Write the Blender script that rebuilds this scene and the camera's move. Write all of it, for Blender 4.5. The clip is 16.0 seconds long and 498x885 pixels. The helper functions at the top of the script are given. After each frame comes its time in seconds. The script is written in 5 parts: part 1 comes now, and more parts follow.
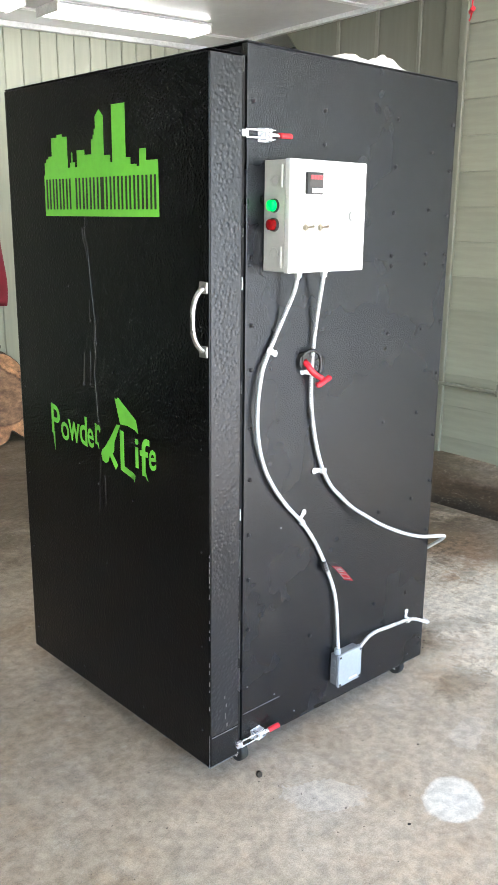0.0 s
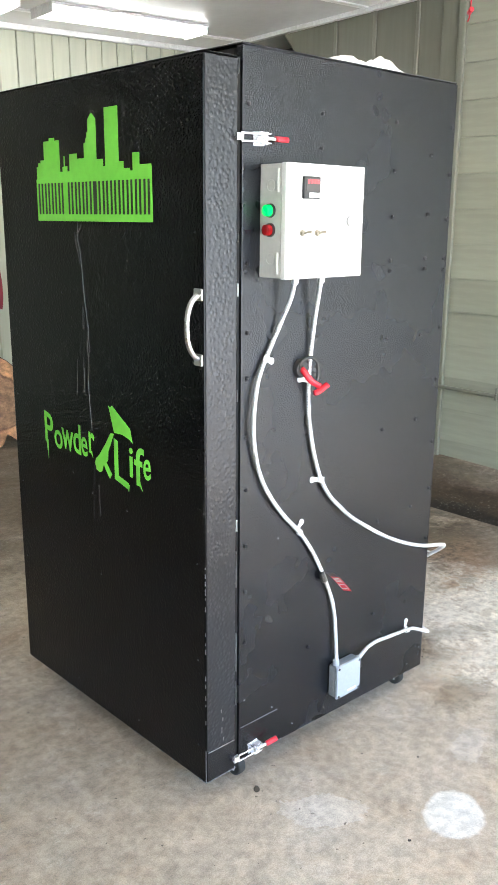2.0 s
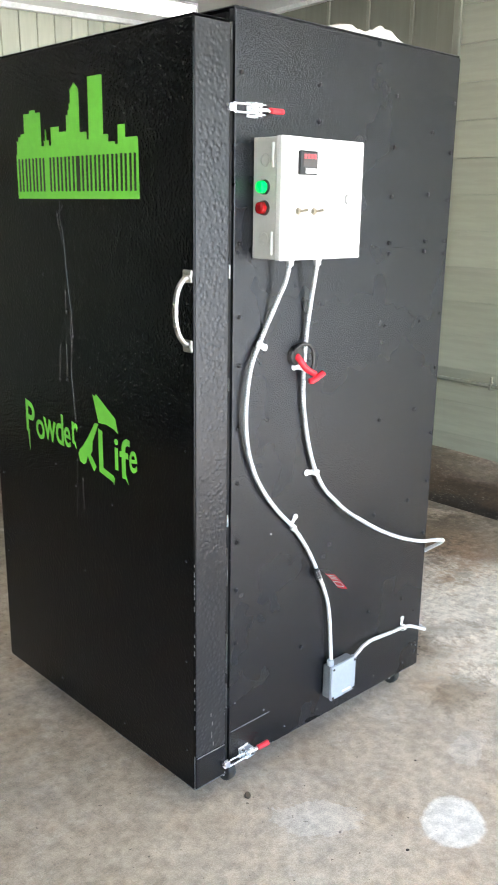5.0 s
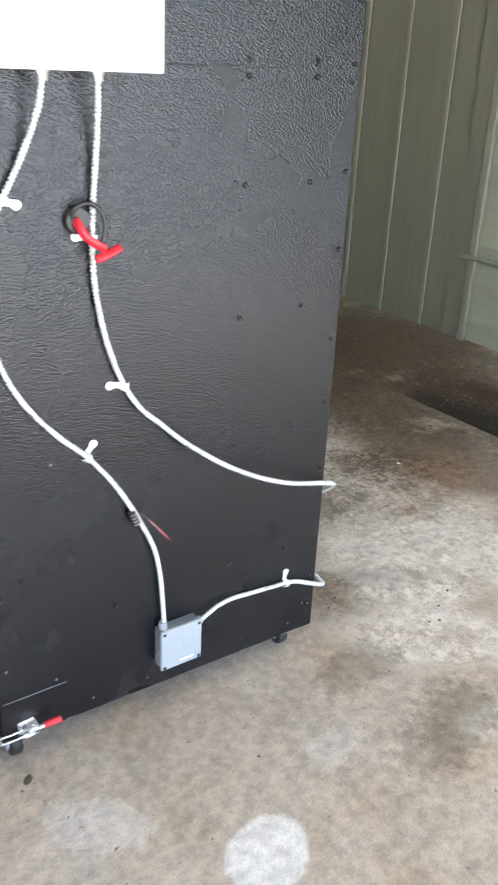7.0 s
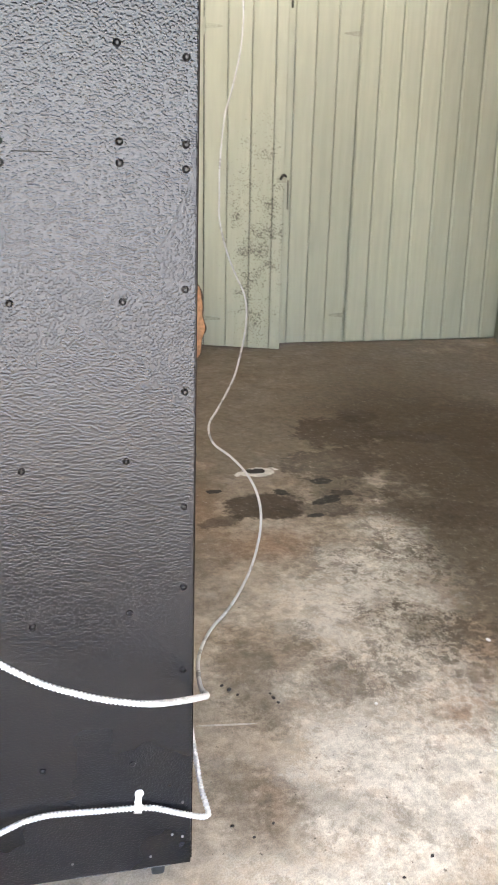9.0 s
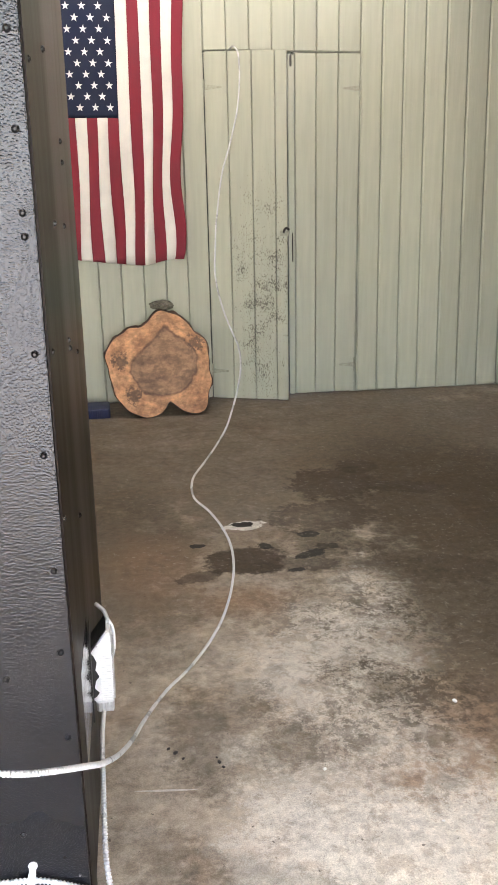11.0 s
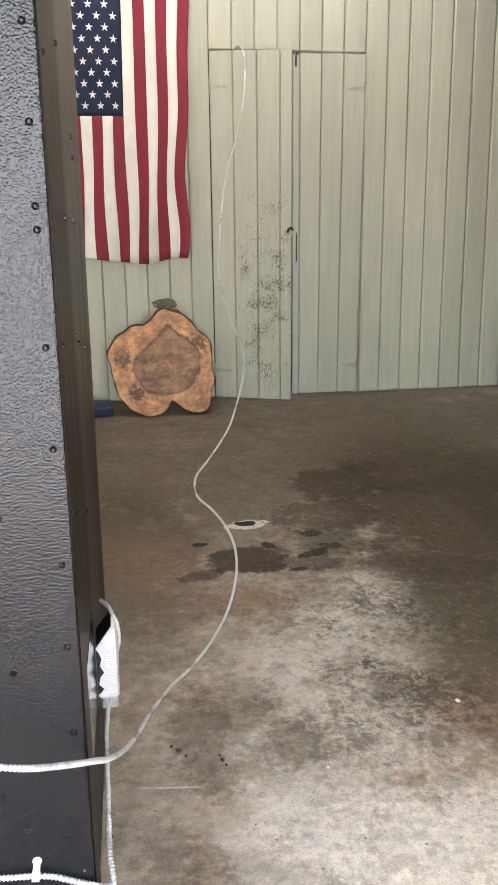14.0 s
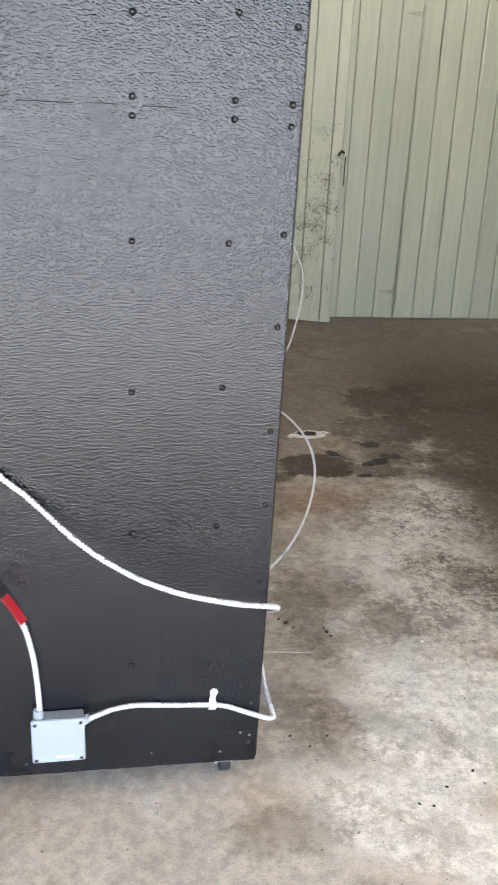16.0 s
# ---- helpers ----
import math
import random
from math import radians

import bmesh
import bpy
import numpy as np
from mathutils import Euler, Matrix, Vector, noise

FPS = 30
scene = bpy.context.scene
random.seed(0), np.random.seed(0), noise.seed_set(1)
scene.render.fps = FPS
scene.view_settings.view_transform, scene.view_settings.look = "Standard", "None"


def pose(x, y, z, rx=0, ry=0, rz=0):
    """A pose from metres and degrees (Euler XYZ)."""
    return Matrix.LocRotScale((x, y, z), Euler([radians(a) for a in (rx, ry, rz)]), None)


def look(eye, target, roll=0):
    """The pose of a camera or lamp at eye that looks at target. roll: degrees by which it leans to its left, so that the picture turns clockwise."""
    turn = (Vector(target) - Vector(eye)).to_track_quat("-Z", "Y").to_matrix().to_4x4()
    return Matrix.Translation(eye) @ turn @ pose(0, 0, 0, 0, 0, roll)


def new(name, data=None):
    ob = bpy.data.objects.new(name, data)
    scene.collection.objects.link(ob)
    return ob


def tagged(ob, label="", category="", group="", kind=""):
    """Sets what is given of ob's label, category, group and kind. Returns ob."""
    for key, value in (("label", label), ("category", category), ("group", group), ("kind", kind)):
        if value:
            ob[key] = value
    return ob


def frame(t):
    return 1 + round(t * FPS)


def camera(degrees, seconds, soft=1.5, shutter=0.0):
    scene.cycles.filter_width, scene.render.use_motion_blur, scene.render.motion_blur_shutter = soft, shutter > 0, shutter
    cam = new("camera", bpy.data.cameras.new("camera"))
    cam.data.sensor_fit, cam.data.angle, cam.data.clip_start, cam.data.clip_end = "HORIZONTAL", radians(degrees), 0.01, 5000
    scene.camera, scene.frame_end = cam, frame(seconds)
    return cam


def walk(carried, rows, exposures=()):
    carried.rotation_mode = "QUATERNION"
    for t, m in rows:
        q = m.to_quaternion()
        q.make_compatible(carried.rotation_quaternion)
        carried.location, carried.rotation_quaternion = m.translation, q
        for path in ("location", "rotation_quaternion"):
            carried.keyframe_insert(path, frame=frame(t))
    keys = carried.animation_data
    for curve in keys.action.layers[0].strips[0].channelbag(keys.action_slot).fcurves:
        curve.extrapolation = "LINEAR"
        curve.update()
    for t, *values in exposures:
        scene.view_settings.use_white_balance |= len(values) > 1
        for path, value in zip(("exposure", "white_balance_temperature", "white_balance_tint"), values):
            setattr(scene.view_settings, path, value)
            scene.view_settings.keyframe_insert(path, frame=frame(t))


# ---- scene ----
cam = camera(32.4, 16.0, shutter=0.3)
PATH = [
    (0, (-1.302, -1.549, 1.512), (0.013, -0.129, 1.006), 0.6),
    (0.5, (-1.3, -1.547, 1.516), (0.004, -0.118, 1.007), 0.65),
    (1, (-1.302, -1.524, 1.514), (-0.004, -0.091, 1.004), 0.6),
    (1.5, (-1.27, -1.513, 1.522), (0.034, -0.087, 1.005), 0.55),
    (2, (-1.267, -1.518, 1.522), (0.051, -0.101, 1.018), 0.5),
    (2.5, (-1.279, -1.515, 1.521), (0.023, -0.075, 1.039), 0.5),
    (3, (-1.296, -1.511, 1.516), (0.002, -0.063, 1.049), 0.5),
    (3.2, (-1.294, -1.513, 1.514), (-0.001, -0.06, 1.049), 0.5),
    (5.3, (-1.143, -1.42, 1.488), (0.208, -0.059, 0.922), 0.9),
    (5.5, (-1.083, -1.416, 1.474), (0.278, -0.081, 0.871), 1.0),
    (6, (-0.877, -1.432, 1.446), (0.434, -0.076, 0.782), 2.0),
    (6.5, (-0.633, -1.447, 1.438), (0.523, 0.004, 0.69), 2.8),
    (7, (-0.312, -1.381, 1.419), (0.776, 0.082, 0.597), 2.9),
    (7.5, (-0.002, -1.327, 1.411), (0.949, 0.218, 0.569), 1.5),
    (8, (0.333, -1.356, 1.443), (0.982, 0.357, 0.64), 1.3),
    (8.5, (0.551, -1.325, 1.462), (1.051, 0.459, 0.709), 1.2),
    (9, (0.732, -1.259, 1.469), (1.166, 0.551, 0.736), 2.0),
    (9.5, (0.89, -1.249, 1.477), (1.06, 0.611, 0.762), 1.8),
    (10, (1.016, -1.275, 1.481), (1.281, 0.589, 0.806), 0.5),
    (12.5, (1.047, -1.298, 1.493), (1.364, 0.583, 0.891), -0.7),
    (13, (1.036, -1.301, 1.496), (1.344, 0.584, 0.905), -0.5),
    (13.5, (1.034, -1.296, 1.488), (1.342, 0.588, 0.891), -0.5),
    (14, (1.024, -1.29, 1.477), (1.331, 0.584, 0.85), 0.1),
    (14.5, (0.985, -1.308, 1.461), (1.301, 0.55, 0.793), 1.3),
    (15, (0.869, -1.328, 1.443), (1.243, 0.503, 0.732), 3.2),
    (15.5, (0.731, -1.387, 1.431), (1.126, 0.422, 0.676), 3.5),
    (16, (0.608, -1.435, 1.443), (0.963, 0.375, 0.67), 3.4),
]
walk(cam, [(t, look(eye, target, roll)) for t, eye, target, roll in PATH], [(0, 3.21, 6360, 9), (1.0, 3.32, 6360, 9), (3, 3.28, 6360, 9), (5.5, 3.12, 6400, 9), (6.0, 2.94, 6400, 10), (6.5, 3.01, 6420, 10), (7.5, 2.98, 6460, 12), (8.0, 3.38, 6520, 13), (8.5, 3.56, 6620, 14), (9.0, 3.51, 6900, 15), (9.5, 3.61, 7060, 16), (10.0, 3.48, 7050, 17), (12.5, 3.14, 6860, 16), (13.0, 2.86, 6860, 16), (13.5, 2.80, 6840, 16), (14.0, 3.24, 6860, 16), (14.5, 3.48, 6860, 17), (15.5, 3.36, 6700, 15), (16, 3.24, 6500, 13)])

# ---- world, sun, exposure ----
SUN_ELEV, SUN_AZ = 58.0, 200.0     # azimuth measured from +y towards +x
world = bpy.data.worlds.new("sky")
scene.world = world
world.use_nodes = True
wn = world.node_tree
wn.nodes.clear()
sky = wn.nodes.new("ShaderNodeTexSky")
sky.sky_type, sky.sun_disc = "NISHITA", False
sky.sun_elevation, sky.sun_rotation = radians(SUN_ELEV), radians(SUN_AZ)
bg = wn.nodes.new("ShaderNodeBackground")
bg.inputs["Strength"].default_value = 0.15
wout = wn.nodes.new("ShaderNodeOutputWorld")
wn.links.new(sky.outputs[0], bg.inputs[0])
wn.links.new(bg.outputs[0], wout.inputs[0])
sun_data = bpy.data.lights.new("sun", "SUN")
sun_data.energy, sun_data.angle, sun_data.color = 4.5, radians(0.6), (1.0, 0.95, 0.88)
sun = new("sun", sun_data)
sun_way = Vector((math.sin(radians(SUN_AZ)) * math.cos(radians(SUN_ELEV)), math.cos(radians(SUN_AZ)) * math.cos(radians(SUN_ELEV)), math.sin(radians(SUN_ELEV))))
sun.matrix_world = look(sun_way * 30, (0, 0, 0))


# ---- materials ----
class Nodes:
    """A small builder for one material's node tree."""

    def __init__(self, name):
        self.mat = bpy.data.materials.new(name)
        self.mat.use_nodes = True
        self.tree = self.mat.node_tree
        self.bsdf = self.tree.nodes["Principled BSDF"]
        self.coord = self.add("ShaderNodeTexCoord").outputs["Object"]

    def add(self, kind, **inputs):
        node = self.tree.nodes.new(kind)
        for key, value in inputs.items():
            self.put(node.inputs[key.replace("_", " ")], value)
        return node

    def put(self, socket, value):
        if isinstance(value, bpy.types.NodeSocket):
            self.tree.links.new(value, socket)
        else:
            socket.default_value = value

    def math(self, op, a, b=0.0, clamp=False):
        node = self.tree.nodes.new("ShaderNodeMath")
        node.operation, node.use_clamp = op, clamp
        self.put(node.inputs[0], a), self.put(node.inputs[1], b)
        return node.outputs[0]

    def noise(self, scale, detail=3.0, rough=0.55, vector=None, distortion=0.0):
        node = self.add("ShaderNodeTexNoise", Scale=scale, Detail=detail, Roughness=rough, Distortion=distortion)
        self.put(node.inputs["Vector"], vector if vector is not None else self.coord)
        return node.outputs[0]

    def mapped(self, scale=(1, 1, 1), turn=(0, 0, 0), place=(0, 0, 0)):
        node = self.add("ShaderNodeMapping", Scale=scale, Rotation=turn, Location=place)
        self.put(node.inputs["Vector"], self.coord)
        return node.outputs[0]

    def ramp(self, value, low, high, to_low=0.0, to_high=1.0):
        node = self.add("ShaderNodeMapRange")
        node.interpolation_type = "SMOOTHSTEP"
        for i, v in enumerate((value, low, high, to_low, to_high)):
            self.put(node.inputs[i], v)
        return node.outputs[0]

    def mix(self, factor, a, b):
        node = self.tree.nodes.new("ShaderNodeMix")
        node.data_type = "RGBA"
        for socket, value in ((node.inputs[0], factor), (node.inputs[6], a), (node.inputs[7], b)):
            self.put(socket, (*value, 1.0) if isinstance(value, tuple) and len(value) == 3 else value)
        return node.outputs[2]

    def scale_colour(self, colour, factor):
        node = self.tree.nodes.new("ShaderNodeMix")
        node.data_type, node.blend_type = "RGBA", "MULTIPLY"
        node.inputs[0].default_value = 1.0
        self.put(node.inputs[6], (*colour, 1.0) if isinstance(colour, tuple) and len(colour) == 3 else colour)
        grey = self.add("ShaderNodeCombineColor")
        for i in range(3):
            self.put(grey.inputs[i], factor)
        self.put(node.inputs[7], grey.outputs[0])
        return node.outputs[2]

    def bump(self, height, strength, distance, normal=None):
        node = self.add("ShaderNodeBump", Strength=strength, Distance=distance, Height=height)
        if normal is not None:
            self.put(node.inputs["Normal"], normal)
        return node.outputs[0]

    def done(self, colour=None, rough=None, normal=None, metal=None, spec=None):
        b = self.bsdf.inputs
        for socket, value in ((b["Base Color"], colour), (b["Roughness"], rough), (b["Normal"], normal), (b["Metallic"], metal), (b["Specular IOR Level"], spec)):
            if value is not None:
                self.put(socket, (*value, 1.0) if isinstance(value, tuple) and len(value) == 3 else value)
        return self.mat


def surface(name, colour, rough=0.5, metal=0.0, large=(1.5, 0.12), fine=(60, 0.08), relief=(120, 0.2, 0.001), piece=0.0, rough_var=0.08, spec=0.5, stretch=(1, 1, 1)):
    """A painted or raw surface with variation at two scales and fine relief."""
    n = Nodes(name)
    v = n.mapped(stretch)
    a = n.noise(large[0], 4, 0.6, v)
    b = n.noise(fine[0], 3, 0.6, v)
    tone = n.math("ADD", n.ramp(a, 0.3, 0.7, 1 - large[1], 1 + large[1]), n.ramp(b, 0.3, 0.7, -fine[1], fine[1]))
    if piece:
        info = n.add("ShaderNodeObjectInfo")
        tone = n.math("MULTIPLY", tone, n.ramp(info.outputs["Random"], 0, 1, 1 - piece, 1 + piece))
    r = n.math("ADD", n.ramp(a, 0.3, 0.7, -rough_var, rough_var), rough, True)
    h = n.noise(relief[0], 3, 0.6, v)
    return n.done(n.scale_colour(colour, tone), r, n.bump(h, relief[1], relief[2]), metal, spec)


def bedliner(name, colour, rough, spec, cells, depth, cover=1.0):
    """Rolled-on textured coating: closely set rounded beads on a slow swell, with finer grit."""
    n = Nodes(name)
    wide = n.noise(2.2, 4, 0.6)
    swell = n.noise(26, 2, 0.5)
    grit = n.noise(cells * 3.1, 2, 0.5)
    bend = n.add("ShaderNodeVectorMath")
    bend.operation = "MULTIPLY_ADD"
    n.put(bend.inputs[0], n.add("ShaderNodeTexNoise", Scale=cells * 0.45, Detail=2.0, Vector=n.coord).outputs["Color"])
    bend.inputs[1].default_value = (0.0016, 0.0016, 0.0016)
    n.put(bend.inputs[2], n.coord)
    beads = n.add("ShaderNodeTexVoronoi", Scale=cells)
    beads.feature = "SMOOTH_F1"
    beads.inputs["Smoothness"].default_value = 0.35
    n.put(beads.inputs["Vector"], bend.outputs[0])
    bead = n.ramp(beads.outputs["Distance"], 0.10, 0.72, 1.0, 0.0)
    patch = n.ramp(n.noise(cells * 0.16, 3, 0.6), 0.34, 0.62, 1.0 - cover, 1.0)
    lump = n.math("MULTIPLY", bead, patch)
    tone = n.math("ADD", n.ramp(wide, 0.3, 0.7, 0.82, 1.18), n.ramp(lump, 0.2, 0.9, -0.12, 0.25))
    height = n.math("ADD", lump, n.math("ADD", n.math("MULTIPLY", grit, 0.24), n.math("MULTIPLY", swell, 0.08)))
    r = n.math("ADD", n.ramp(wide, 0.3, 0.7, -0.04, 0.05), rough)
    n.bsdf.inputs["Specular Tint"].default_value = (0.94, 0.965, 1.0, 1)
    # small chips showing lighter dust
    chips = n.ramp(n.noise(38, 2, 0.5), 0.80, 0.83)
    col = n.mix(n.math("MULTIPLY", chips, 0.5), n.scale_colour(colour, tone), (0.35, 0.35, 0.36))
    return n.done(col, r, n.bump(height, 1.0, depth), 0.0, spec)


def plain(name, colour, rough=0.5, metal=0.0, spec=0.5, emission=None):
    n = Nodes(name)
    if emission:
        n.bsdf.inputs["Emission Color"].default_value = (*emission[0], 1)
        n.bsdf.inputs["Emission Strength"].default_value = emission[1]
    v = n.noise(25, 3)
    return n.done(n.scale_colour(colour, n.ramp(v, 0.3, 0.7, 0.92, 1.08)), n.math("ADD", n.ramp(v, 0.3, 0.7, -0.05, 0.05), rough, True), None, metal, spec)


OVEN_SIDE = bedliner("oven side coating", (0.0026, 0.0034, 0.0058), 0.25, 0.57, 250, 0.00060, 0.15)
OVEN_DOOR = bedliner("oven door coating", (0.0022, 0.0023, 0.003), 0.16, 0.19, 130, 0.00050, 0.5)
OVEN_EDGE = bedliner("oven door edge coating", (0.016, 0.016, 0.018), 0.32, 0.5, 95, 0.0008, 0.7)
DRIP = plain("glossy run of coating", (0.010, 0.010, 0.011), 0.16, 0.0, 0.6)
REAR_PAINT = surface("rear brown paint", (0.0095, 0.0065, 0.0052), 0.36, 0, (3, 0.7), (40, 0.3), (60, 0.3, 0.001), spec=0.07, stretch=(1, 1, 0.12))
# For an added plate that catches the cover's reflection.
MIRROR_BLACK = plain("glossy black mirror plate", (0.006, 0.006, 0.007), 0.13, 0.0, 0.5)
GAP_BLACK = plain("gap black", (0.006, 0.006, 0.006), 0.8)
SCREW = plain("painted screw", (0.004, 0.004, 0.005), 0.28, 0.0, 0.4)
WORN = surface("worn light edge", (0.15, 0.147, 0.143), 0.6, 0, (20, 0.3), (120, 0.3))
GREEN_VINYL = surface("lime vinyl", (0.17, 0.58, 0.06), 0.38, 0, (4, 0.05), (50, 0.04), (60, 0.12, 0.0006))
BAR_BLACK = plain("vinyl gap black", (0.012, 0.014, 0.012), 0.4)
HANDLE_METAL = surface("satin nickel", (0.44, 0.43, 0.41), 0.32, 0.85, (8, 0.08), (90, 0.06), (200, 0.08, 0.0003))
GALV = surface("galvanised steel", (0.70, 0.71, 0.73), 0.34, 0.75, (14, 0.12), (90, 0.08), (150, 0.12, 0.0004))
CONDUIT = surface("aluminium conduit", (0.64, 0.645, 0.655), 0.32, 0.22, (10, 0.08), (150, 0.08), (200, 0.1, 0.0004))
BRIGHT_ALU = surface("bright aluminium", (0.94, 0.95, 0.96), 0.34, 0.35, (10, 0.04), (80, 0.03), (90, 0.12, 0.0005))
ZINC = surface("zinc plate", (0.78, 0.79, 0.82), 0.25, 0.85, (20, 0.08), (90, 0.05), (150, 0.1, 0.0003))
BOX_WHITE = surface("white enamel", (0.60, 0.61, 0.587), 0.35, 0, (3, 0.03), (60, 0.02), (260, 0.08, 0.0004))
BOX_GREY = surface("grey enamel", (0.42, 0.43, 0.40), 0.42, 0, (4, 0.05), (60, 0.03), (260, 0.1, 0.0004))
LOCK_GREY = plain("lock ring grey", (0.30, 0.30, 0.29), 0.4)
JBOX_FACE = surface("light grey plastic", (0.33, 0.365, 0.40), 0.4, 0, (6, 0.05), (80, 0.03), (250, 0.1, 0.0004))
JBOX_SIDE = surface("grey plastic", (0.17, 0.185, 0.20), 0.45, 0, (6, 0.06), (80, 0.03), (250, 0.1, 0.0004))
RED_GRIP = plain("red vinyl", (0.62, 0.015, 0.03), 0.35)
RED_LENS = plain("red lens", (0.30, 0.006, 0.008), 0.2)
GREEN_LENS = plain("lit green lens", (0.01, 0.60, 0.10), 0.25, emission=((0.0, 1.0, 0.09), 0.13))
BLACK_PLASTIC = plain("black plastic", (0.02, 0.02, 0.02), 0.4)
DARK_DISPLAY = plain("display glass", (0.085, 0.08, 0.08), 0.2)
RED_DIGITS = plain("lit red digits", (0.45, 0.09, 0.10), 0.3, emission=((1.0, 0.12, 0.14), 0.02))
LABEL_WHITE = plain("label white", (0.72, 0.72, 0.70), 0.5)
BRASS = surface("brass switch", (0.32, 0.28, 0.21), 0.35, 0.5)
CLIP_WHITE = surface("zinc strap", (0.84, 0.85, 0.86), 0.35, 0.4, (20, 0.06), (90, 0.05))
RUBBER = surface("black rubber", (0.02, 0.02, 0.02), 0.6)
CLOTH = surface("white cloth", (0.80, 0.78, 0.74), 0.9, 0, (10, 0.05), (200, 0.05), (300, 0.4, 0.001))
FLAG_RED = surface("flag red cotton", (0.225, 0.021, 0.036), 0.85, 0, (6, 0.08), (400, 0.08), (700, 0.3, 0.0006))
FLAG_WHITE = surface("flag white cotton", (0.72, 0.69, 0.63), 0.85, 0, (6, 0.06), (400, 0.05), (700, 0.3, 0.0006))
FLAG_BLUE = surface("flag blue cotton", (0.0055, 0.012, 0.038), 0.85, 0, (6, 0.1), (400, 0.1), (700, 0.3, 0.0006))
STAR_WHITE = plain("star white", (0.74, 0.74, 0.72), 0.8)
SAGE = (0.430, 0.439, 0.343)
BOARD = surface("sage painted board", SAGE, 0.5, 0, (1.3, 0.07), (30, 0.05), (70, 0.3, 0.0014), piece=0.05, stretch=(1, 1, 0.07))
# Same sage as the back boards, darkened here for the wall's shade.
SIDING_SHADED = surface("shade-darkened sage siding", (0.32, 0.327, 0.255), 0.55, 0, (1.5, 0.10), (30, 0.06), (70, 0.3, 0.0014), piece=0.06, stretch=(1, 0.1, 1))
BATTEN_SHADED = surface("shade-darkened sage batten", (0.175, 0.178, 0.135), 0.5, 0, (1.5, 0.08), (30, 0.05), (70, 0.3, 0.0012), piece=0.06, stretch=(1, 1, 0.07))
# Lighter copy that paints in the bright edges of the battens.
BATTEN_LIT = surface("lighter sage batten for lit edges", (0.205, 0.208, 0.162), 0.45, 0, (1.5, 0.08), (30, 0.05), (70, 0.3, 0.0012), stretch=(1, 1, 0.07))
# Darker than the boards, to draw the straps' slight shadows in colour.
HINGE_PAINT = surface("worn painted hinge, toned for shadow", (0.33, 0.335, 0.26), 0.5, 0, (8, 0.15), (60, 0.15))
PIPE = surface("painted pipe", (0.20, 0.205, 0.16), 0.5)
CEILING = surface("gloss white ceiling panel", (0.83, 0.82, 0.80), 0.22, 0, (0.8, 0.05), (20, 0.02), (6, 0.12, 0.004), rough_var=0.05)
TRIM_WHITE = surface("white trim", (0.82, 0.82, 0.80), 0.4)
LAMP_LENS = plain("lit diffuser", (0.9, 0.9, 0.9), 0.4, emission=((1.0, 0.98, 0.95), 1.1))
# Near-black so the rooms look unlit; their darkness is in the colour.
DARK_WALL = surface("room wall darkened as unlit", (0.05, 0.05, 0.047), 0.8)
WALL_PLAIN = surface("sage plain wall", (0.30, 0.32, 0.26), 0.6, 0, (1.2, 0.1), (30, 0.05))
NAVY = surface("navy plastic", (0.009, 0.016, 0.068), 0.45)
# Bin and bench top are darkened in colour for the unlit room.
BIN_GREY = surface("grey bin plastic darkened as unlit", (0.15, 0.153, 0.165), 0.5)
SHELF = surface("white melamine darkened as unlit", (0.17, 0.167, 0.160), 0.5)
CONCRETE_SILL = surface("sill concrete", (0.26, 0.25, 0.22), 0.8, 0, (4, 0.15), (60, 0.1), (90, 0.4, 0.002))
BARK = surface("dark bark", (0.075, 0.045, 0.03), 0.9, 0, (18, 0.35), (90, 0.3), (60, 0.9, 0.006))
BARK_GREY = surface("lichened bark", (0.135, 0.125, 0.095), 0.9, 0, (30, 0.35), (120, 0.35), (70, 0.9, 0.006))
LEAF_BROWN = plain("dry leaf brown", (0.085, 0.070, 0.052), 0.7)
DARK_IRON = plain("dark iron", (0.05, 0.045, 0.04), 0.5, 0.6)
SOIL = surface("pale drive", (0.56, 0.56, 0.555), 0.9, 0, (0.3, 0.15), (6, 0.15), (30, 0.5, 0.01))


